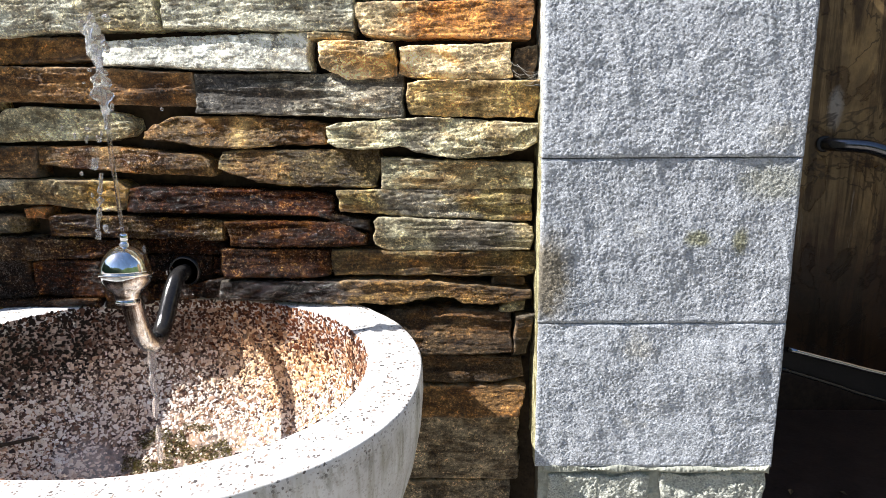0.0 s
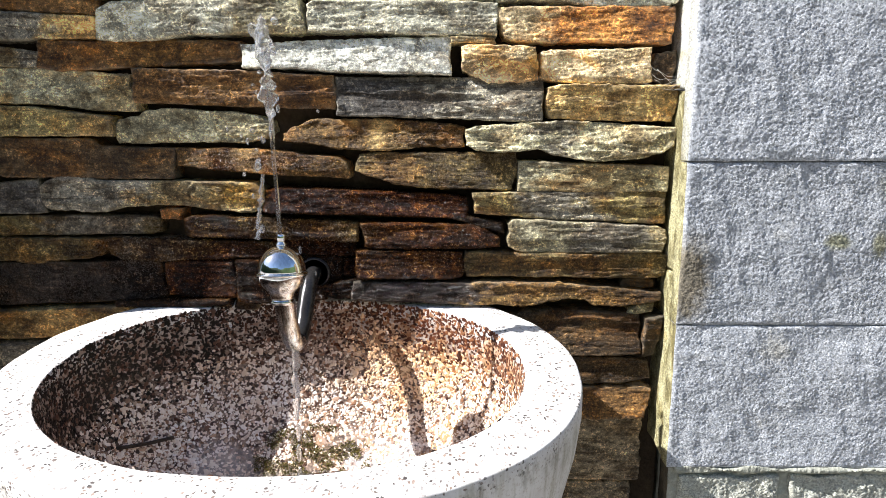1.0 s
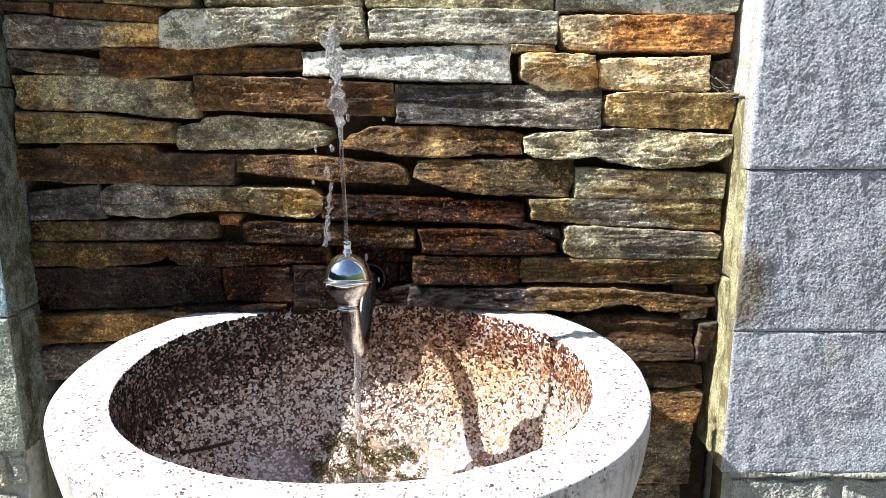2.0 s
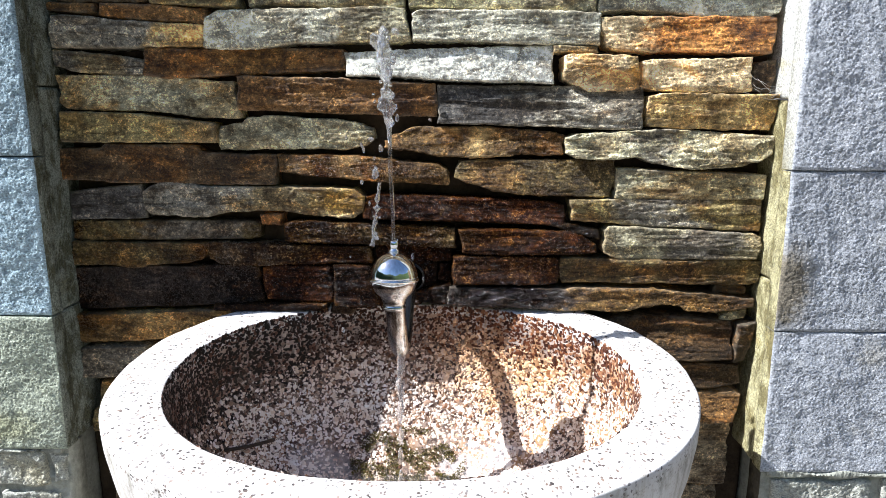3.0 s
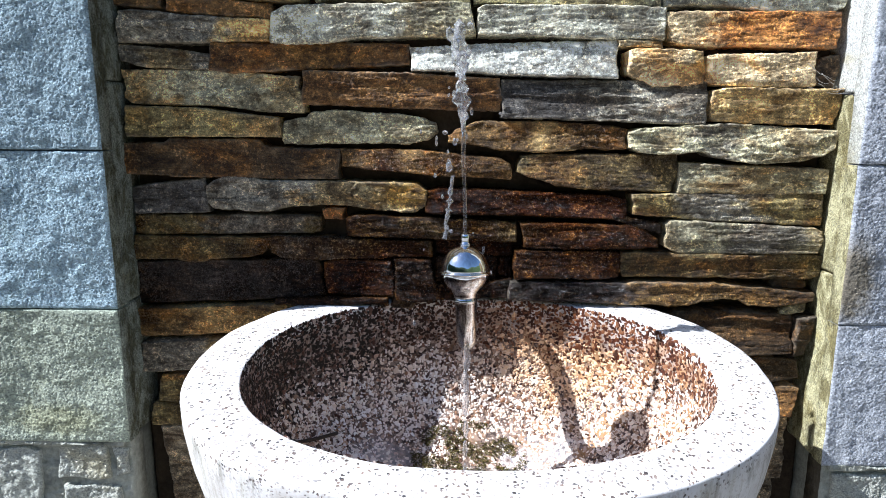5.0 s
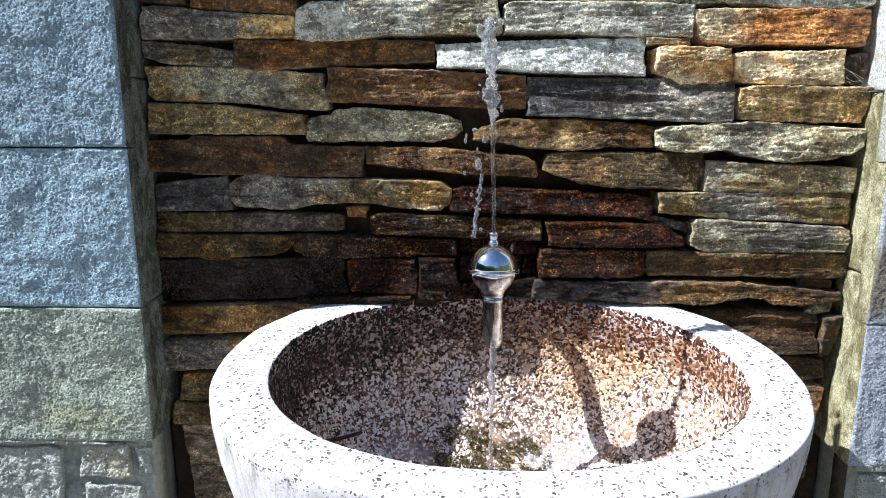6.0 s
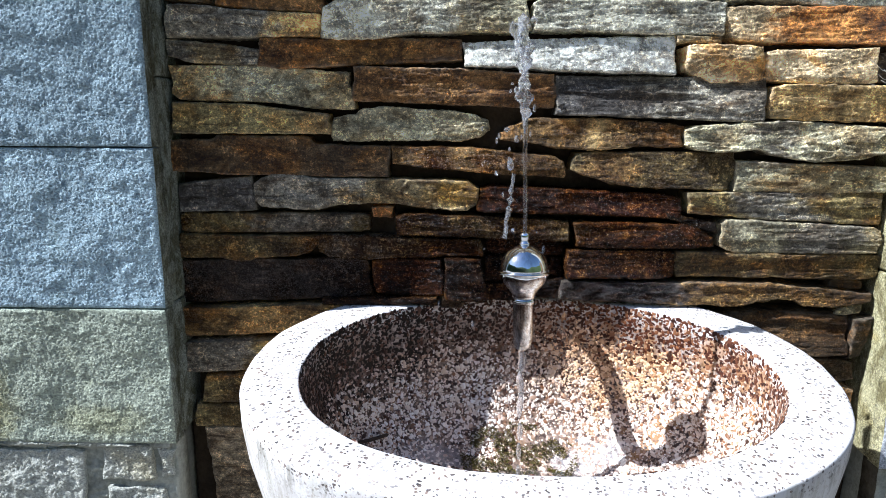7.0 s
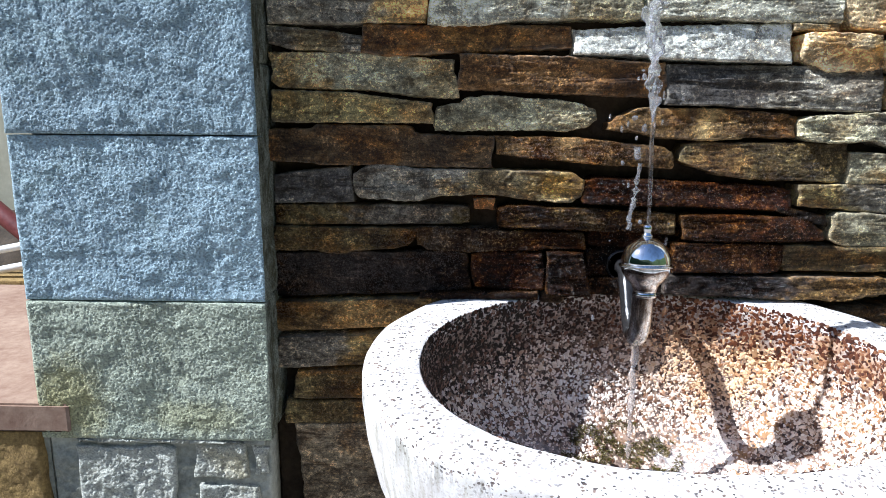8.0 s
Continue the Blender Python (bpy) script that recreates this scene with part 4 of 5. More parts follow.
rough_block(LEFT_X - 0.02, RIGHT_X + 0.02, 0.02, 1.99, 0.888, BACK_Y - 0.001, BACKING, wall_niche, "joint_fill", 0.005, 0.006, 5.5, "dark brown earth and mortar in the joints")

# pillar towards +x
pillar_right = part("pillar_right", box(0.150, 0.425, 0.815, 1.68, 0.0, 2.05), MORTAR)
tagged(pillar_right, "pillar of pale grey quarry-faced stone blocks", "pillar", kind="structure")
for n, (z0, z1) in enumerate(((0.7235, 0.9240), (0.9252, 1.1342), (1.1354, 1.3445), (1.3465, 1.555), (1.557, 1.765), (1.767, 2.05))):
    rough_block(RIGHT_X, 0.440, z0, z1, FRONT_Y - (0.0, 0.0005, 0.0025, 0.001, 0.0, 0.0)[n], 0.812, ASHLAR, pillar_right, flank=(-1, RETURN if z0 > 1.1 else RETURN_LOW), seed=n * 4.3 + 1, amp=0.0032, ridge_amp=0.6, cell=0.0013 if z0 < 1.4 else 0.006)
for n, (z0, z1) in enumerate(((0.7235, 0.985), (0.987, 1.222), (1.224, 1.47), (1.472, 1.75), (1.752, 2.05))):
    side_slab(RIGHT_X + 0.003, 0.148, 0.8135, BACK_Y - 0.002, z0, z1, RETURN if z0 > 1.2 else RETURN_LOW, pillar_right, n * 2.9)

# pillar towards -x
pillar_left = part("pillar_left", box(-1.128, -0.858, 0.815, 1.68, 0.0, 2.05), MORTAR)
tagged(pillar_left, "pillar of bluish and greenish grey quarry-faced stone blocks", "pillar", kind="structure")
for n, (z0, z1, mat) in enumerate(((0.7475, 0.938, ASHLAR_GREEN), (0.940, 1.149, ASHLAR_BLUE), (1.151, 1.360, ASHLAR_BLUE), (1.362, 1.57, ASHLAR_BLUE), (1.572, 1.78, ASHLAR_BLUE), (1.782, 2.05, ASHLAR_BLUE))):
    rough_block(-1.142, LEFT_X, z0, z1, FRONT_Y - (0.0015, 0.0, 0.0015, 0.0, 0.0, 0.0)[n], 0.812, mat, pillar_left, flank=(1, RETURN_SHADED), amp=0.0040, grit=1.1, flakes=0.55, seed=n * 5.1 + 40, cell=0.0013 if z0 < 1.361 else 0.006)
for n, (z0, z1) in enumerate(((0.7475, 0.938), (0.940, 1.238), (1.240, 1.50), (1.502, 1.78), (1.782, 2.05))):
    side_slab(LEFT_X - 0.003, -0.856, 0.8135, BACK_Y - 0.002, z0, z1, RETURN_SHADED, pillar_left, n * 2.3 + 50)

# rubble footing under each pillar
def footing(pillar, x0, x1, top, stones, flank=None):
    rough_block(x0, x1, 0.0, top, 0.7955, 0.830, MORTAR, pillar, "footing", 0.006, 0.0025, x0, grit=1.8, flakes=0.9, flank=flank)
    for n, (a, b, c, d) in enumerate(stones):
        rough_block(a, b, c, d, 0.7895, 0.815, BASESTONE, pillar, "base_stone", 0.0065, 0.002, n * 1.7 + x0, grit=1.5, flakes=0.7, ragged=0.007)


footing(pillar_right, 0.130, 0.436, 0.7215, ((0.142, 0.279, 0.560, 0.709), (0.296, 0.431, 0.545, 0.711), (0.150, 0.300, 0.40, 0.535), (0.315, 0.430, 0.38, 0.52)), (-1, SHADED_MORTAR))
footing(pillar_left, -1.138, -0.836, 0.7455, ((-1.100, -0.968, 0.600, 0.734), (-0.941, -0.866, 0.690, 0.741), (-0.938, -0.852, 0.590, 0.679), (-0.861, -0.838, 0.694, 0.738), (-1.130, -1.000, 0.45, 0.585), (-0.985, -0.845, 0.43, 0.575)))


# ragged mortar squeezed out under the lowest blocks
rough_block(0.133, 0.437, 0.7165, 0.7245, 0.7862, 0.800, MORTAR, pillar_right, "mortar_bead", 0.006, 0.0015, 9.1, grit=2.0, flakes=0.8, ragged=0.005)
rough_block(-1.098, -0.840, 0.7405, 0.7485, 0.7862, 0.800, MORTAR, pillar_left, "mortar_bead", 0.006, 0.0015, 17.3, grit=2.0, flakes=0.8, ragged=0.005)


# ---- basin ----
BASIN_AT, BASIN_TIP = (-0.356, 0.685, 0.9035), 8.87
basin = thing("basin", BASIN_AT, "oval white terrazzo basin with washed pebble inside, set into the wall", "basin")
basin.rotation_euler = (radians(BASIN_TIP), 0, 0)


def oval(a, r_x, r_y, power=2.15):
    c, s = math.cos(a), math.sin(a)
    return (math.copysign(abs(c) ** (2 / power), c) * r_x, math.copysign(abs(s) ** (2 / power), s) * r_y)


INNER = ((0.0, 1.0), (0.012, 0.992), (0.04, 0.985), (0.08, 0.965), (0.105, 0.925), (0.135, 0.86), (0.165, 0.755), (0.19, 0.61), (0.205, 0.47), (0.216, 0.30), (0.222, 0.14), (0.224, 0.02))
OUTER = ((0.0, 0.9925), (0.0007, 0.9965), (0.0024, 0.9995), (0.014, 1.001), (0.03, 1.002), (0.07, 0.992), (0.12, 0.965), (0.17, 0.92), (0.22, 0.85), (0.27, 0.75), (0.31, 0.63), (0.34, 0.48), (0.355, 0.3), (0.36, 0.02))
IN_X, IN_Y, OUT_X, OUT_Y = 0.272, 0.188, 0.336, 0.236


def along(table, d):
    for (d0, f0), (d1, f1) in zip(table, table[1:]):
        if d <= d1:
            return f0 + (f1 - f0) * (d - d0) / (d1 - d0)
    return table[-1][1]


def basin_shell():
    sides = 160
    rings = [[(*oval(2 * math.pi * i / sides, IN_X * f, IN_Y * f), -d) for i in range(sides)] for d, f in reversed(INNER)]
    # rounded inner lip and a slightly crowned rim
    for k, lift in ((0.02, 0.0008), (0.10, 0.0016), (0.3, 0.002), (0.6, 0.002), (0.9, 0.0012)):
        rings.append([tuple(Vector((*oval(2 * math.pi * i / sides, IN_X, IN_Y), 0)).lerp(Vector((*oval(2 * math.pi * i / sides, OUT_X * 0.990, OUT_Y * 0.990), 0)), k) + Vector((0, 0, lift))) for i in range(sides)])
    rings += [[(*oval(2 * math.pi * i / sides, OUT_X * f, OUT_Y * f), -d) for i in range(sides)] for d, f in OUTER]
    verts, faces = [], []
    for ring in rings:
        for x, y, z in ring:
            w = 0.0016 * noise.noise((x * 14, y * 14, z * 14)) + 0.0008 * noise.noise((x * 45, y * 45, z * 45 + 9))
            verts.append((x * (1 + w), y * (1 + w), z + w))
    for j in range(len(rings) - 1):
        for i in range(sides):
            k = (i + 1) % sides
            faces.append((j * sides + i, j * sides + k, (j + 1) * sides + k, (j + 1) * sides + i))
    faces.append(tuple(range(sides - 1, -1, -1)))
    faces.append(tuple((len(rings) - 1) * sides + i for i in range(sides)))
    faces = [f[::-1] for f in faces]
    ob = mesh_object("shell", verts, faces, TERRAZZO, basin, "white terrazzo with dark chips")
    ob.data.materials.append(MATRIX_MAT)
    for p in ob.data.polygons:
        if max(p.vertices) < sides * (len(INNER) - 1) or len(p.vertices) > 4 and p.center.z > -0.3:
            p.material_index = 1
    return ob


basin_shell()


def basin_point(a, d):
    f = along(INNER, d)
    return Vector((*oval(a, IN_X * f, IN_Y * f), -d))


def pebble_lining(name, material, label, shallow, seed):
    """Washed aggregate that stands out of the inside of the basin, too many to count. The upper band has larger dark stones set wide apart."""
    rng = random.Random(seed)
    ico = bmesh.new()
    bmesh.ops.create_icosphere(ico, subdivisions=1, radius=1)
    iv = [v.co.copy() for v in ico.verts]
    ico_f = [tuple(v.index for v in f.verts) for f in ico.faces]
    ico.free()
    verts, faces = [], []
    pitch = 0.0034 if shallow else 0.0025
    d = 0.0006
    while d < (0.14 if shallow else 0.2225):
        f = along(INNER, d)
        slope = abs(along(INNER, min(0.223, d + 0.004)) - along(INNER, max(0.0, d - 0.004))) / 0.008 * 0.23
        step = pitch * 0.95 / math.sqrt(1 + slope * slope)
        n = max(3, int(2 * math.pi * math.sqrt((IN_X ** 2 + IN_Y ** 2) / 2) * f / pitch))
        shift = rng.random()
        for i in range(n):
            a = 2 * math.pi * (i + shift + rng.uniform(-0.3, 0.3)) / n
            dd = min(0.223, max(0.0008, d + rng.uniform(-0.5, 0.5) * step))
            p = basin_point(a, dd)
            # the dark band reaches down unevenly
            band = 0.062 + 0.035 * max(0.0, -math.cos(a)) + 0.05 * noise.noise((math.cos(a) * 2.2, math.sin(a) * 2.2, 4.0)) + rng.uniform(-0.03, 0.03)
            if (dd < band) != shallow:
                continue
            t1 = (basin_point(a + 0.02, dd) - p).normalized()
            t2 = (basin_point(a, min(0.2238, dd + 0.003)) - p).normalized()
            nrm = t1.cross(t2).normalized()
            if nrm.dot(Vector((0, 0, 0.05)) - p) < 0:
                nrm = -nrm
            if shallow:
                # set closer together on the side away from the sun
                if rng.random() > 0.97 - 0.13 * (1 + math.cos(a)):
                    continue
                size = rng.uniform(0.0014, 0.0032)
            else:
                size = rng.uniform(0.0011, 0.0024) if rng.random() < 0.86 else rng.uniform(0.0024, 0.0040)
            turn = rng.uniform(0, 6.28)
            e1 = t1 * math.cos(turn) + nrm.cross(t1) * math.sin(turn)
            e2 = nrm.cross(e1)
            sx, sy, sz = size * rng.uniform(0.9, 1.6), size * rng.uniform(0.65, 1.0), size * rng.uniform(0.3, 0.6)
            if shallow:
                sz *= 0.42
            c = p + nrm * (rng.uniform(-0.0002, 0.0005) if shallow else rng.uniform(-0.0012, 0.0006))
            base = len(verts)
            for q in iv:
                k = 1 + rng.uniform(-0.3, 0.3)
                verts.append(tuple(c + (e1 * (q.x * sx) + e2 * (q.y * sy) + nrm * (q.z * sz)) * k))
            faces.extend(tuple(base + k for k in f3) for f3 in ico_f)
        d += step
    ob = mesh_object(name, verts, faces, material, basin, label, smooth=False)
    return tagged(ob, kind="stuff")


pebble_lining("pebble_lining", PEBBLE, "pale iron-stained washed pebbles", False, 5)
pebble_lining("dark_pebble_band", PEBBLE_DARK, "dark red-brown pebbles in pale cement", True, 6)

# shallow water in the bottom
def pool():
    m = Matrix.Translation(BASIN_AT) @ Matrix.Rotation(radians(BASIN_TIP), 4, "X")
    inv = m.inverted()
    level, n, rings = 0.7115, 72, 12
    verts, faces = [], []
    for j in range(rings + 1):
        for i in range(n):
            a = 2 * math.pi * i / n
            lo, hi = 0.0, 0.3
            for _ in range(18):
                mid = (lo + hi) / 2
                q = inv @ Vector((BASIN_AT[0] + math.cos(a) * mid, 0.70 + math.sin(a) * mid, level))
                f = along(INNER, min(0.224, max(0.0, -q.z)))
                inside = abs(q.x / (IN_X * f)) ** 2.15 + abs(q.y / (IN_Y * f)) ** 2.15 < 1 and q.z > -0.224
                lo, hi = (mid, hi) if inside else (lo, mid)
            r = (lo + 0.002) * j / rings
            x, y = BASIN_AT[0] + math.cos(a) * r, 0.70 + math.sin(a) * r
            verts.append((x, y, level + 0.0012 * noise.noise((x * 70, y * 70, 2)) + 0.0006 * noise.noise((x * 190, y * 190, 5))))
    for j in range(rings):
        for i in range(n):
            k = (i + 1) % n
            faces.append((j * n + i, (j + 1) * n + i, (j + 1) * n + k, j * n + k))
    ob = mesh_object("water_pool", verts, faces, WATER)
    tagged(ob, "shallow clear rippled water in the bottom of the basin", "water")


pool()


# ---- drinking spout ----
BALL = Vector((-0.369, 0.724, 1.010))
spout = thing("drinking_spout", (-0.360, 0.853, 0.975), "chrome ball drinking spout on a bent pipe from the wall", "tap")


def under(ob, parent):
    """Parents ob, keeping it where its coordinates say."""
    ob.parent = parent
    ob.matrix_parent_inverse = Matrix.Translation(-parent.location)
    return ob


def turned(name, profile, at, material, parent, label="", tip=(0, 0), sides=64):
    v, f = lathe(profile, sides)
    ob = mesh_object(name, v, f, material, None, label)
    ob.matrix_world = pose(*at, tip[0], tip[1], 0)
    return under(ob, parent)


def arc(r, a0, a1, n, z=0.0, k=1.0):
    return [(max(0.0004, r * math.cos(radians(a0 + (a1 - a0) * i / n))), z + k * r * math.sin(radians(a0 + (a1 - a0) * i / n))) for i in range(n + 1)]


BALL_TIP = (-6, 0)
turned("ball_bottom", [(0.0128, -0.034), (0.0134, -0.0305), (0.0146, -0.0268), (0.0162, -0.0242)] + arc(0.0285, -52, -6, 14) + [(0.0285, -0.003)], BALL, DARK_CHROME, spout, "lower half of the chrome ball", BALL_TIP)
turned("seam_ring", [(0.0285, -0.0042), (0.0302, -0.0040), (0.0306, -0.0026), (0.0303, -0.0012), (0.0285, -0.0008)], BALL, CHROME, spout, "proud chrome seam", BALL_TIP)
turned("ball_top", [(0.0285, -0.001)] + arc(0.0285, 2, 80, 22, k=1.08) + [(0.0045, 0.0315)], BALL, CHROME, spout, "polished chrome dome", BALL_TIP)
turned("nozzle", [(0.0065, 0.0300), (0.0065, 0.0325), (0.005, 0.034), (0.0045, 0.036), (0.0052, 0.0375), (0.0052, 0.043), (0.0042, 0.0445), (0.0025, 0.0445)], BALL, CHROME, spout, "small chrome nozzle", BALL_TIP, 32)
turned("collar", [(0.0120, -0.0395), (0.0130, -0.0390), (0.0134, -0.0365), (0.0132, -0.0340), (0.0122, -0.0330)], BALL, DARK_CHROME, spout, "chrome collar", BALL_TIP, 48)
PIPE_LINE = [(-0.360, 0.868, 0.976), (-0.360, 0.842, 0.974), (-0.361, 0.826, 0.962), (-0.362, 0.812, 0.945), (-0.363, 0.796, 0.924), (-0.364, 0.780, 0.911), (-0.365, 0.762, 0.908),
             (-0.366, 0.746, 0.918), (-0.367, 0.736, 0.938), (-0.368, 0.731, 0.960), (-0.3685, 0.728, 0.979)]
bend = smooth_path(PIPE_LINE, 6)
v, f = tube(bend[:34], 0.0112, 32)
under(mesh_object("wall_pipe", v, f, BLACKPIPE, None, "black wet glossy pipe from the wall"), spout)
v, f = tube(bend[33:], [0.0112 + 0.0012 * min(1.0, k / 12) for k in range(len(bend) - 33)], 32)
under(mesh_object("riser", v, f, DARK_CHROME, None, "dark streaked chrome riser under the ball"), spout)
turned("wall_flange", [(0.0113, 0.0), (0.0215, 0.0), (0.0225, 0.002), (0.0215, 0.005), (0.0195, 0.006), (0.0165, 0.004), (0.0113, 0.004)], (-0.360, 0.868, 0.976), BLACKPIPE, spout, "round black wall flange", (90, 0))
turned("flange_rim", [(0.0196, 0.0055), (0.0201, 0.0066), (0.0206, 0.0066), (0.0210, 0.0055)], (-0.360, 0.868, 0.976), DARKMETAL, spout, "thin bright rim", (90, 0))


# ---- water ----
water = thing("water_jet", BALL + Vector((0, 0, 0.044)), "clear water jet rising from the nozzle and falling back", "water")


def jet():
    line, radii = [], []
    for i in range(60):
        k = i / 59
        z = 1.0535 + 0.165 * k
        line.append((-0.369 - 0.004 * k + 0.0022 * noise.noise((z * 18, 2.0, 0)) * k, 0.7255 - 0.002 * k + 0.0015 * noise.noise((z * 20, 5.0, 0)) * k, z))
        radii.append(0.0021 + 0.0007 * k + 0.0009 * k * noise.noise((z * 60, 4.0, 0)))
    return tube(line, radii, 14)


v, f = jet()
under(mesh_object("jet_column", v, f, WATER, None), water)


def jet_head(z0, z1, wide, seed, lean, sides=24, n=60):
    """The top of the jet, broken into clear lumps and twisted sheets."""
    verts, faces = [], []
    for i in range(n):
        k = i / (n - 1)
        z = z0 + (z1 - z0) * k
        r = 0.0022 + wide * (0.55 + 0.45 * k) * (0.55 + 0.9 * abs(noise.noise((z * 55, seed, 0)))) * min(1.0, k * 6)
        flat, twist = 0.45 + 0.35 * noise.noise((z * 40, seed + 5, 0)), z * 60 + seed
        for j in range(sides):
            a = 2 * math.pi * j / sides
            p = Vector((math.cos(a) * r, math.sin(a) * r * flat, 0))
            p = Vector((p.x * math.cos(twist) - p.y * math.sin(twist), p.x * math.sin(twist) + p.y * math.cos(twist), z))
            q = max(0.25, 1 + 0.8 * noise.noise(p * 120 + Vector((seed, 0, 0))) + 0.25 * noise.noise(p * 340))
            if k > 0.94:
                q *= max(0.05, (1 - k) / 0.06)
            drift = 0.0035 * noise.noise((z * 45, seed + 1, 2)) * k
            verts.append((-0.3725 + lean * k + p.x * q + drift, 0.7235 + p.y * q, z + 0.0015 * noise.noise(p * 200)))
    for i in range(n - 1):
        for j in range(sides):
            k = (j + 1) % sides
            faces.append((i * sides + j, i * sides + k, (i + 1) * sides + k, (i + 1) * sides + j))
    faces.append(tuple(range(sides - 1, -1, -1)))
    faces.append(tuple((n - 1) * sides + j for j in range(sides)))
    return verts, faces


v, f = jet_head(1.170, 1.300, 0.0115, 3.0, -0.006)
under(mesh_object("jet_head", v, f, SPRAY, None, "broken glassy top of the jet"), water)
v, f = jet_head(1.235, 1.292, 0.0060, 11.0, -0.016, 16, 36)
under(mesh_object("jet_lobe", v, f, SPRAY, None), water)
# a ragged strand that falls back beside the jet
strand = [(-0.384 - 0.010 * k + 0.002 * noise.noise((k * 6, 3, 1)), 0.721 - 0.004 * k, 1.125 - 0.075 * k) for k in (i / 30 for i in range(31))]
v, f = tube(strand, [max(0.0005, 0.0022 + 0.0034 * noise.noise((i * 0.45, 8, 1)) + 0.0014 * noise.noise((i * 1.1, 2, 1))) for i in range(31)], 12)
under(mesh_object("falling_strand", v, f, SPRAY, None), water)
drops = random.Random(9)


def droplet(at, r, stretch):
    bm = bmesh.new()
    bmesh.ops.create_icosphere(bm, subdivisions=2, radius=r)
    for q in bm.verts:
        n = 1 + 0.55 * noise.noise(q.co * 260 + Vector(at) * 30)
        q.co = Vector((q.co.x * n, q.co.y * n, q.co.z * n * stretch)) + Vector(at)
    under(part("droplet", bm, SPRAY, None, smooth=True), water)


for i in range(16):
    z = 1.25 + drops.uniform(-0.035, 0.045)
    droplet((-0.374 + drops.gauss(0, 0.008), 0.723 + drops.gauss(0, 0.007), z), drops.uniform(0.0012, 0.0042), drops.uniform(0.8, 2.0))
for i in range(6):
    droplet((-0.389 + drops.gauss(0, 0.004), 0.719 + drops.gauss(0, 0.004), drops.uniform(1.115, 1.175)), drops.uniform(0.0015, 0.0042), drops.uniform(1.0, 2.0))
for i in range(18):
    droplet((-0.372 + drops.gauss(0, 0.04), 0.722 + drops.gauss(0, 0.02), drops.uniform(0.93, 1.2)), drops.uniform(0.0010, 0.0026), drops.uniform(1.0, 2.8))

# thin broken stream that falls from the bend into the basin
for top, low, r0 in ((0.905, 0.868, 0.0046), (0.872, 0.836, 0.0040), (0.842, 0.806, 0.0036), (0.800, 0.776, 0.0032), (0.772, 0.748, 0.0030), (0.740, 0.716, 0.0028)):
    line = [(-0.366 + 0.003 * noise.noise((z * 40, 1, 1)), 0.757 - 0.02 * (0.905 - z), z) for z in (top + (low - top) * k / 9 for k in range(10))]
    v, f = tube(line, [max(0.0006, 1.15 * r0 * math.sin(math.pi * (k + 0.6) / 10) ** 0.6 * (1 + 0.3 * noise.noise((k * 0.7, r0 * 900, 2)))) for k in range(10)], 10)
    under(mesh_object("falling_stream", v, f, SPRAY, None), water)


# ---- moss and twig in the basin ----
def moss_patch():
    rng = random.Random(21)
    verts, faces = [], []
    m = Matrix.Translation(BASIN_AT) @ Matrix.Rotation(radians(BASIN_TIP), 4, "X")
    for i in range(6500):
        a, r = rng.uniform(0, 6.28), math.sqrt(rng.random())
        p = Vector((-0.005 + 0.082 * r * math.cos(a), 0.088 + 0.046 * r * math.sin(a), 0))
        if noise.noise(p * 55) < -0.10 + 0.25 * (r - 0.5):
            continue
        f = math.hypot(p.x / IN_X, p.y / IN_Y)
        d = next((d0 + (d1 - d0) * (f0 - f) / (f0 - f1) for (d0, f0), (d1, f1) in zip(INNER, INNER[1:]) if f1 <= f), 0.222)
        p.z = -min(0.222, d) + 0.0025
        base = len(verts)
        for k in range(3):
            b = rng.uniform(0, 6.28)
            q = p + Vector((math.cos(b) * 0.0019, math.sin(b) * 0.0019, rng.uniform(-0.001, 0.0025)))
            verts.append(tuple(m @ q))
        faces.append((base, base + 1, base + 2))
    ob = mesh_object("moss", verts, faces, MOSS, None, smooth=False)
    tagged(ob, "yellow-green algae and moss on the basin floor", "moss", kind="stuff")


moss_patch()
v, f = tube(smooth_path([(-0.541, 0.780, 0.768), (-0.566, 0.754, 0.772), (-0.592, 0.728, 0.779)], 6), [0.0024] * 13, 10)
tagged(mesh_object("twig", v, f, BARK), "thin dark wet twig lying inside the basin", "twig")


# ---- cobweb and wire by the pillar ----
web_rng = random.Random(4)
web = thing("cobweb", (0.10, 0.845, 1.24), "dusty grey cobweb threads between stones and pillar", "cobweb")
for i in range(6):
    a = Vector((0.125, 0.835, 1.245 + web_rng.uniform(-0.03, 0.02)))
    b = Vector((web_rng.uniform(0.075, 0.112), 0.848, 1.235 + web_rng.uniform(-0.02, 0.03)))
    pts = [a.lerp(b, k / 6) + Vector((0, -0.002, -0.006 * math.sin(math.pi * k / 6) + web_rng.uniform(-0.002, 0.002))) for k in range(7)]
    v, f = tube(pts, 0.00022, 5)
    under(mesh_object("thread", v, f, WEB, None), web)
v, f = tube([(0.108, 0.850, 1.2275), (0.122, 0.838, 1.224), (0.130, 0.826, 1.2225), (0.1265, 0.816, 1.220)], 0.0011, 8)
tagged(mesh_object("wire", v, f, BLACK), "short black wire between stones and pillar", "wire")


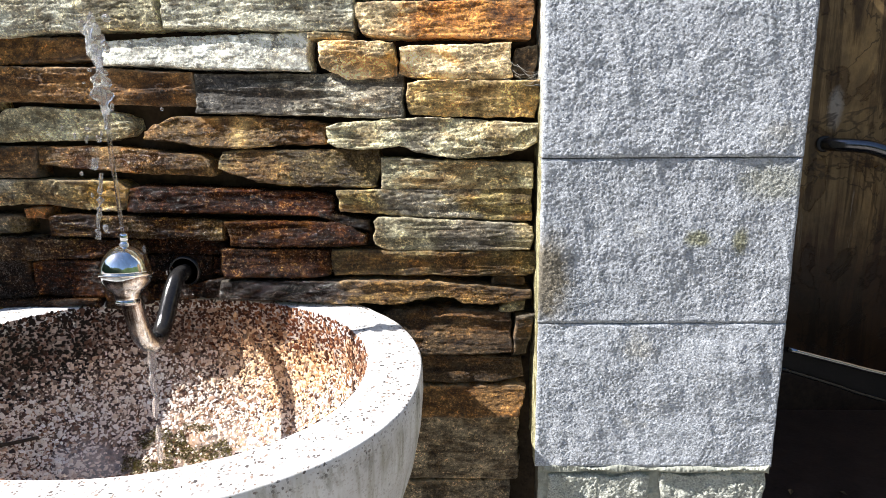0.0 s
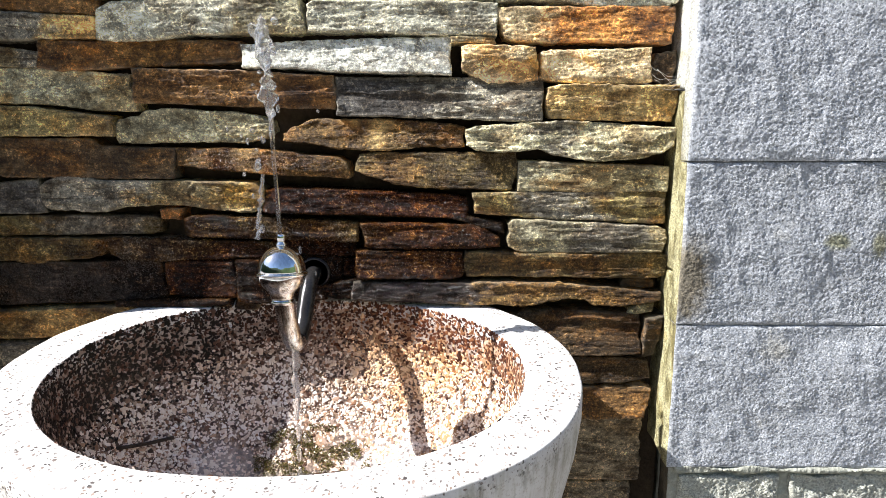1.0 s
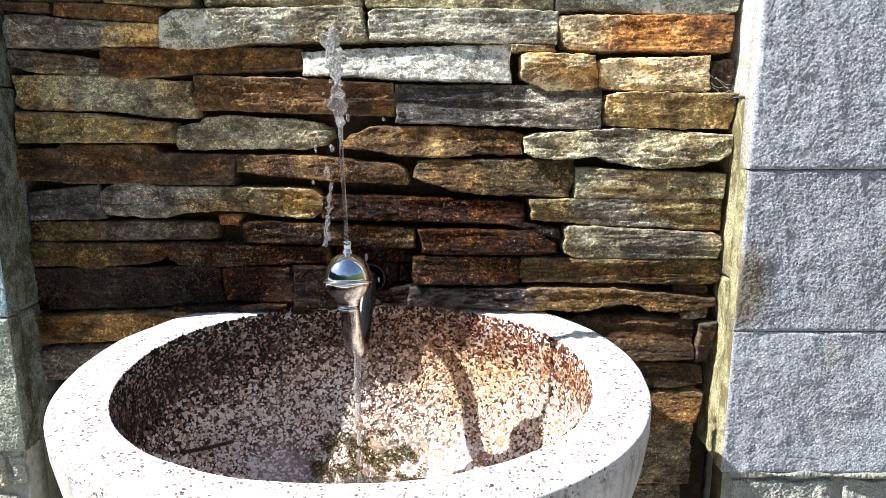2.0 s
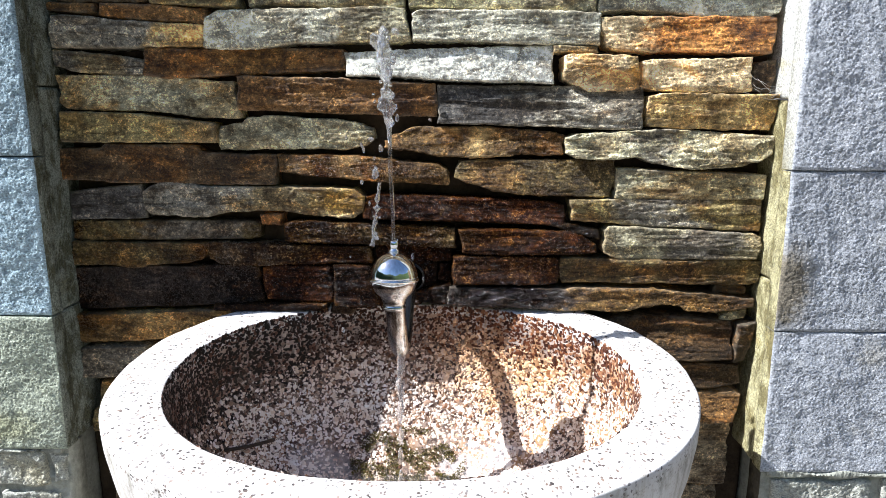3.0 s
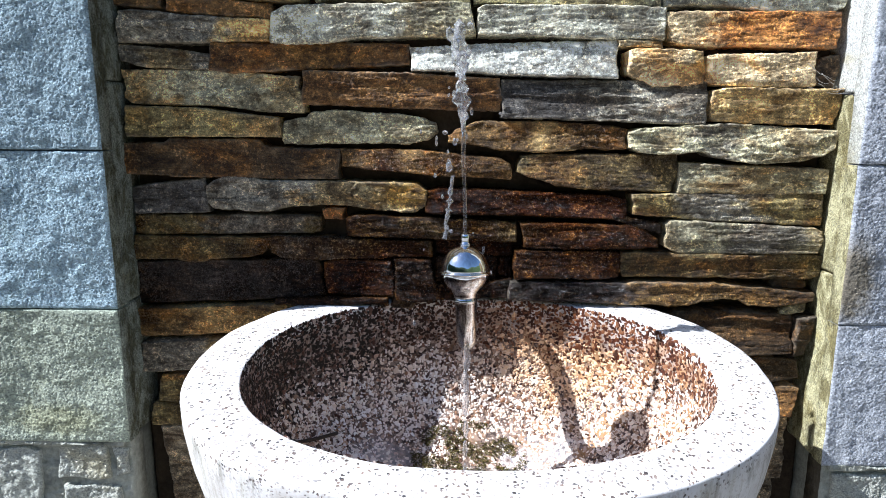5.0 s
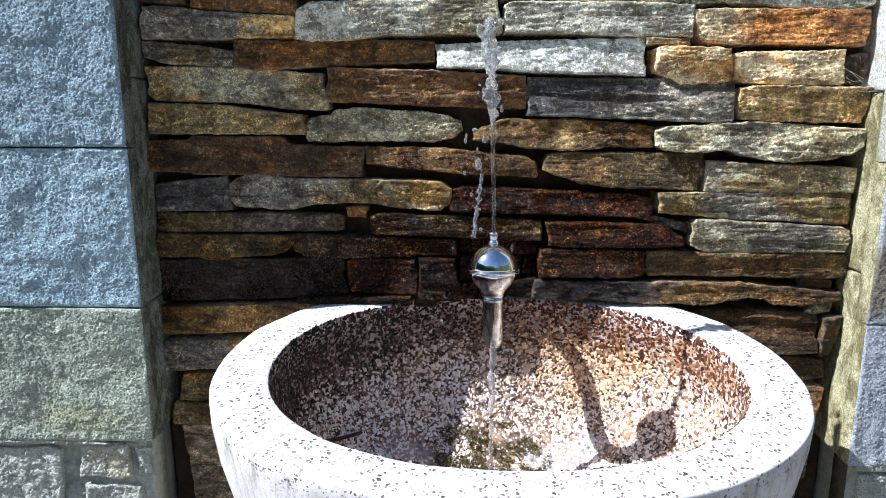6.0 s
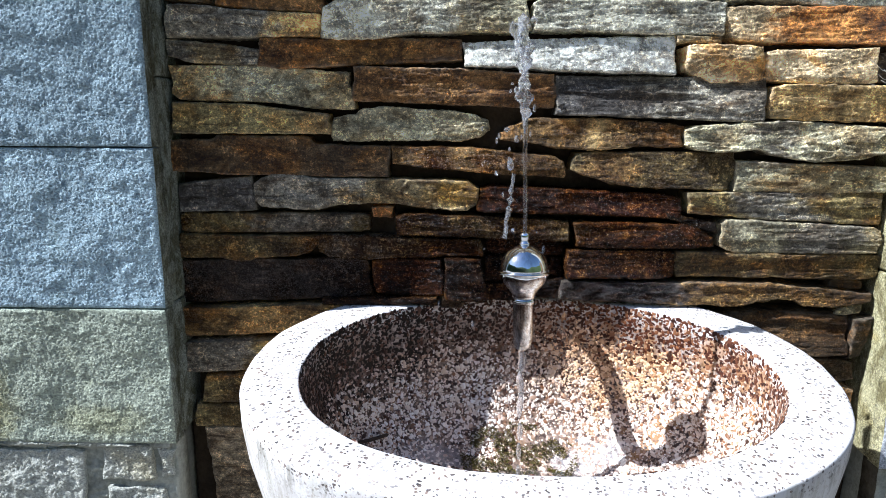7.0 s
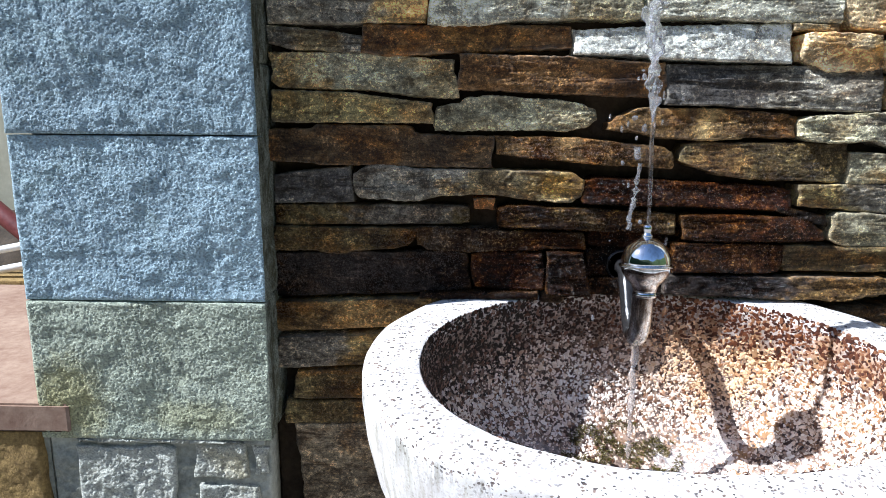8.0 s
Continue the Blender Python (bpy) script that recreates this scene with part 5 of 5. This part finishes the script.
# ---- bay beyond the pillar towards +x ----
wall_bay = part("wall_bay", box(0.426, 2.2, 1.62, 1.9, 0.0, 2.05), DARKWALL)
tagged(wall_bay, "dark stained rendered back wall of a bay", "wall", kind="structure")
# flush dark strip that paints shade over the foot of the wall
bay_low = part("bay_plinth", box(0.445, 1.998, 1.608, 1.617, 0.0, 0.52, 0.002), BAY_SHADE)
tagged(bay_low, "near-black strip along the foot of the bay wall, deep shade painted in", "plinth", kind="structure")
# unseen wall, added to close off the bay and darken it
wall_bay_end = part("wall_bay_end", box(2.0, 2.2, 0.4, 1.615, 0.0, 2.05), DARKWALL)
tagged(wall_bay_end, "unseen side wall added to keep light out of the bay", "wall", kind="structure")
bay_floor = part("bay_floor", box(0.445, 1.998, 0.80, 1.606, 0.0, 0.42, 0.006), BAY_SHADE)
tagged(bay_floor, "wet stone floor of the bay, shade put into its near-black tone", "floor", kind="structure")
trough = thing("trough", (1.2, 1.3, 0.42), "black wet sheet-metal trough with shining rolled edges", "trough")
UPPER_EDGE = [(0.72, 1.30, 0.700), (0.84, 1.30, 0.668), (1.0, 1.30, 0.628), (1.9, 1.30, 0.42)]
LOWER_EDGE = [(0.70, 1.30, 0.660), (0.82, 1.30, 0.622), (1.0, 1.30, 0.566), (1.9, 1.30, 0.32)]
for edge, r, steel in ((UPPER_EDGE, 0.0055, STEEL), (LOWER_EDGE, 0.004, BLACKPIPE)):
    v, f = tube(smooth_path(edge, 6), r, 12)
    under(mesh_object("rolled_edge", v, f, steel, None, "shining rolled steel edge"), trough)
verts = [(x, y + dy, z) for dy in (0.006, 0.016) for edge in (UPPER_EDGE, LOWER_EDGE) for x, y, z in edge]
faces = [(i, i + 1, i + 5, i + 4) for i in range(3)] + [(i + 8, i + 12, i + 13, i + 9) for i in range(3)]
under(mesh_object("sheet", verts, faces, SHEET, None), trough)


def leaf_litter():
    """Small curled dry leaves and bits of straw on the floor of the bay."""
    rng = random.Random(31)
    verts, faces = [], []
    for i in range(70):
        c = Vector((rng.uniform(0.5, 1.3), rng.uniform(0.83, 1.25), 0.424))
        a, r = rng.uniform(0, 6.28), rng.uniform(0.006, 0.016)
        d = Vector((math.cos(a), math.sin(a), rng.uniform(-0.1, 0.2))) * r
        w = Vector((-math.sin(a), math.cos(a), 0)) * r * rng.uniform(0.12, 0.5)
        k = len(verts)
        verts += [tuple(c - d), tuple(c + w + Vector((0, 0, 0.003))), tuple(c + d), tuple(c - w + Vector((0, 0, 0.003))), tuple(c + Vector((0, 0, -0.001)))]
        faces += [(k, k + 1, k + 4), (k + 1, k + 2, k + 4), (k + 2, k + 3, k + 4), (k + 3, k, k + 4)]
    tagged(mesh_object("leaf_litter", verts, faces, LITTER, smooth=False), "dry brown leaf bits scattered on the wet bay floor", "leaves", kind="stuff")


leaf_litter()
bay_spout = thing("bay_spout", (0.93, 1.62, 1.115), "grey steel outlet pipe curving out of the bay wall", "tap")
v, f = tube(smooth_path([(0.925, 1.625, 1.114), (0.945, 1.585, 1.113), (1.00, 1.555, 1.108), (1.05, 1.54, 1.085), (1.085, 1.53, 1.045), (1.10, 1.525, 0.99)], 8), 0.0162, 24)
under(mesh_object("pipe", v, f, DARKMETAL, None), bay_spout)
turned("flange", [(0.015, 0), (0.020, 0), (0.020, 0.003), (0.0163, 0.005)], (0.925, 1.618, 1.114), BLACK, bay_spout, "", (90, 0))

# ---- ledge beyond the pillar towards -x ----
def ledge_mesh():
    """A slab whose front lip runs on a little before the pillar."""
    plan = [(-2.6, 0.7820), (-1.104, 0.7820), (-1.100, 0.7830), (-1.101, 0.7870), (-1.1465, 0.7870), (-1.1465, 1.40), (-2.6, 1.40)]
    bm = bmesh.new()
    low = [bm.verts.new((x, y, 0.757)) for x, y in plan]
    top = [bm.verts.new((x, y, 0.797)) for x, y in plan]
    bm.faces.new(top)
    bm.faces.new(low[::-1])
    for i in range(len(plan)):
        k = (i + 1) % len(plan)
        bm.faces.new((low[i], low[k], top[k], top[i]))
    bmesh.ops.bevel(bm, geom=[e for e in bm.edges if abs(e.verts[0].co.z - e.verts[1].co.z) < 0.001], offset=0.003, segments=2, affect="EDGES")
    return bm


ledge = part("ledge", ledge_mesh(), TERRACOTTA)
tagged(ledge, "terracotta painted stone ledge beside the pillar", "ledge", kind="structure")
low_wall = part("low_wall", box(-2.6, -1.142, 0.800, 1.40, 0.0, 0.755), MORTAR)
tagged(low_wall, "low rubble wall in grey mortar under the ledge", "wall", kind="structure")
for n, (a, b, c, d) in enumerate(((-1.30, -1.147, 0.60, 0.755), (-1.45, -1.31, 0.60, 0.75), (-1.62, -1.47, 0.63, 0.75), (-1.32, -1.16, 0.45, 0.60), (-1.52, -1.34, 0.42, 0.58), (-1.80, -1.64, 0.6, 0.74))):
    rough_block(a, b, c, d, 0.787, 0.812, YELLOWSTONE, low_wall, "base_stone", 0.005, 0.003, n * 2.1, ragged=0.006)
wall_far = part("wall_far", box(-3.2, -1.13, 1.9, 2.1, 0.0, 2.05), PALEWALL)
tagged(wall_far, "pale yellowish rendered wall behind the ledge", "wall", kind="structure")
kerb = part("kerb", box(-2.6, -1.146, 1.40, 1.50, 0.0, 0.806, 0.004), YELLOWSTONE)
tagged(kerb, "ochre stone kerb behind the ledge", "kerb", kind="structure")
for y, z in ((1.465, 0.866), (1.43, 0.822)):
    v, f = tube([(-2.1, y, z - 0.46 * 0.2), (-1.64, y, z), (-1.13, y, z + 0.51 * 0.2)], 0.009, 16)
    tagged(mesh_object("white_pipe", v, f, WHITEPIPE), "thin white plastic pipe sloping along the kerb", "pipe", "pipes along the kerb")
v, f = tube([(-1.47, 1.530, 0.745), (-1.66, 1.560, 0.890), (-2.45, 1.70, 1.50)], 0.022, 20)
tagged(mesh_object("red_pole", v, f, REDPAINT), "dark oxblood painted pole leaning behind the ledge", "pole")



def earth_bank():
    """A bank of dark crumbly earth between the kerb and the wall behind."""
    nx, ny = 90, 26
    verts, faces = [], []
    for j in range(ny + 1):
        for i in range(nx + 1):
            x, y = -2.6 + 1.45 * i / nx, 1.502 + 0.396 * j / ny
            k = min(1.0, (y - 1.502) / 0.14)
            verts.append((x, y, 0.79 + 0.10 * k * (2 - k) + 0.018 * noise.noise((x * 14, y * 14, 2)) + 0.008 * noise.noise((x * 50, y * 50, 5))))
    row = nx + 1
    for j in range(ny):
        for i in range(nx):
            a = j * row + i
            faces.append((a, a + 1, a + row + 1, a + row))
    ring = list(range(row)) + [j * row + nx for j in range(1, ny + 1)] + [ny * row + i for i in range(nx - 1, -1, -1)] + [j * row for j in range(ny - 1, 0, -1)]
    base = len(verts)
    verts += [(verts[k][0], verts[k][1], 0.0) for k in ring]
    for n in range(len(ring)):
        k = (n + 1) % len(ring)
        faces.append((ring[k], ring[n], base + n, base + k))
    tagged(mesh_object("earth_bank", verts, faces, EARTH), "dark brown bank of bare earth behind the kerb", "earth", kind="structure")


earth_bank()

# ---- ground and distance ----
ground = part("ground", box(-400, 400, -400, 400, -0.4, 0.0), PAVING)
tagged(ground, "grey paved forecourt", "ground", kind="structure")


def ridge():
    verts, faces = [], []
    n = 180
    for i in range(n):
        a = 2 * math.pi * i / n
        h = 29 + 8 * noise.noise((math.cos(a) * 2, math.sin(a) * 2, 0)) + 2.4 * noise.noise((math.cos(a) * 14, math.sin(a) * 14, 3)) + 1.2 * noise.noise((math.cos(a) * 45, math.sin(a) * 45, 3))
        for r, z in ((60, -0.3), (66, h * 0.5), (74, h), (120, h * 0.9)):
            verts.append((r * math.cos(a), r * math.sin(a), z))
    for i in range(n):
        k = (i + 1) % n
        for j in range(3):
            faces.append((i * 4 + j, i * 4 + j + 1, k * 4 + j + 1, k * 4 + j))
    tagged(mesh_object("backdrop", verts, faces, FOREST), "distant dark green wooded hills", "hills", kind="structure")


ridge()
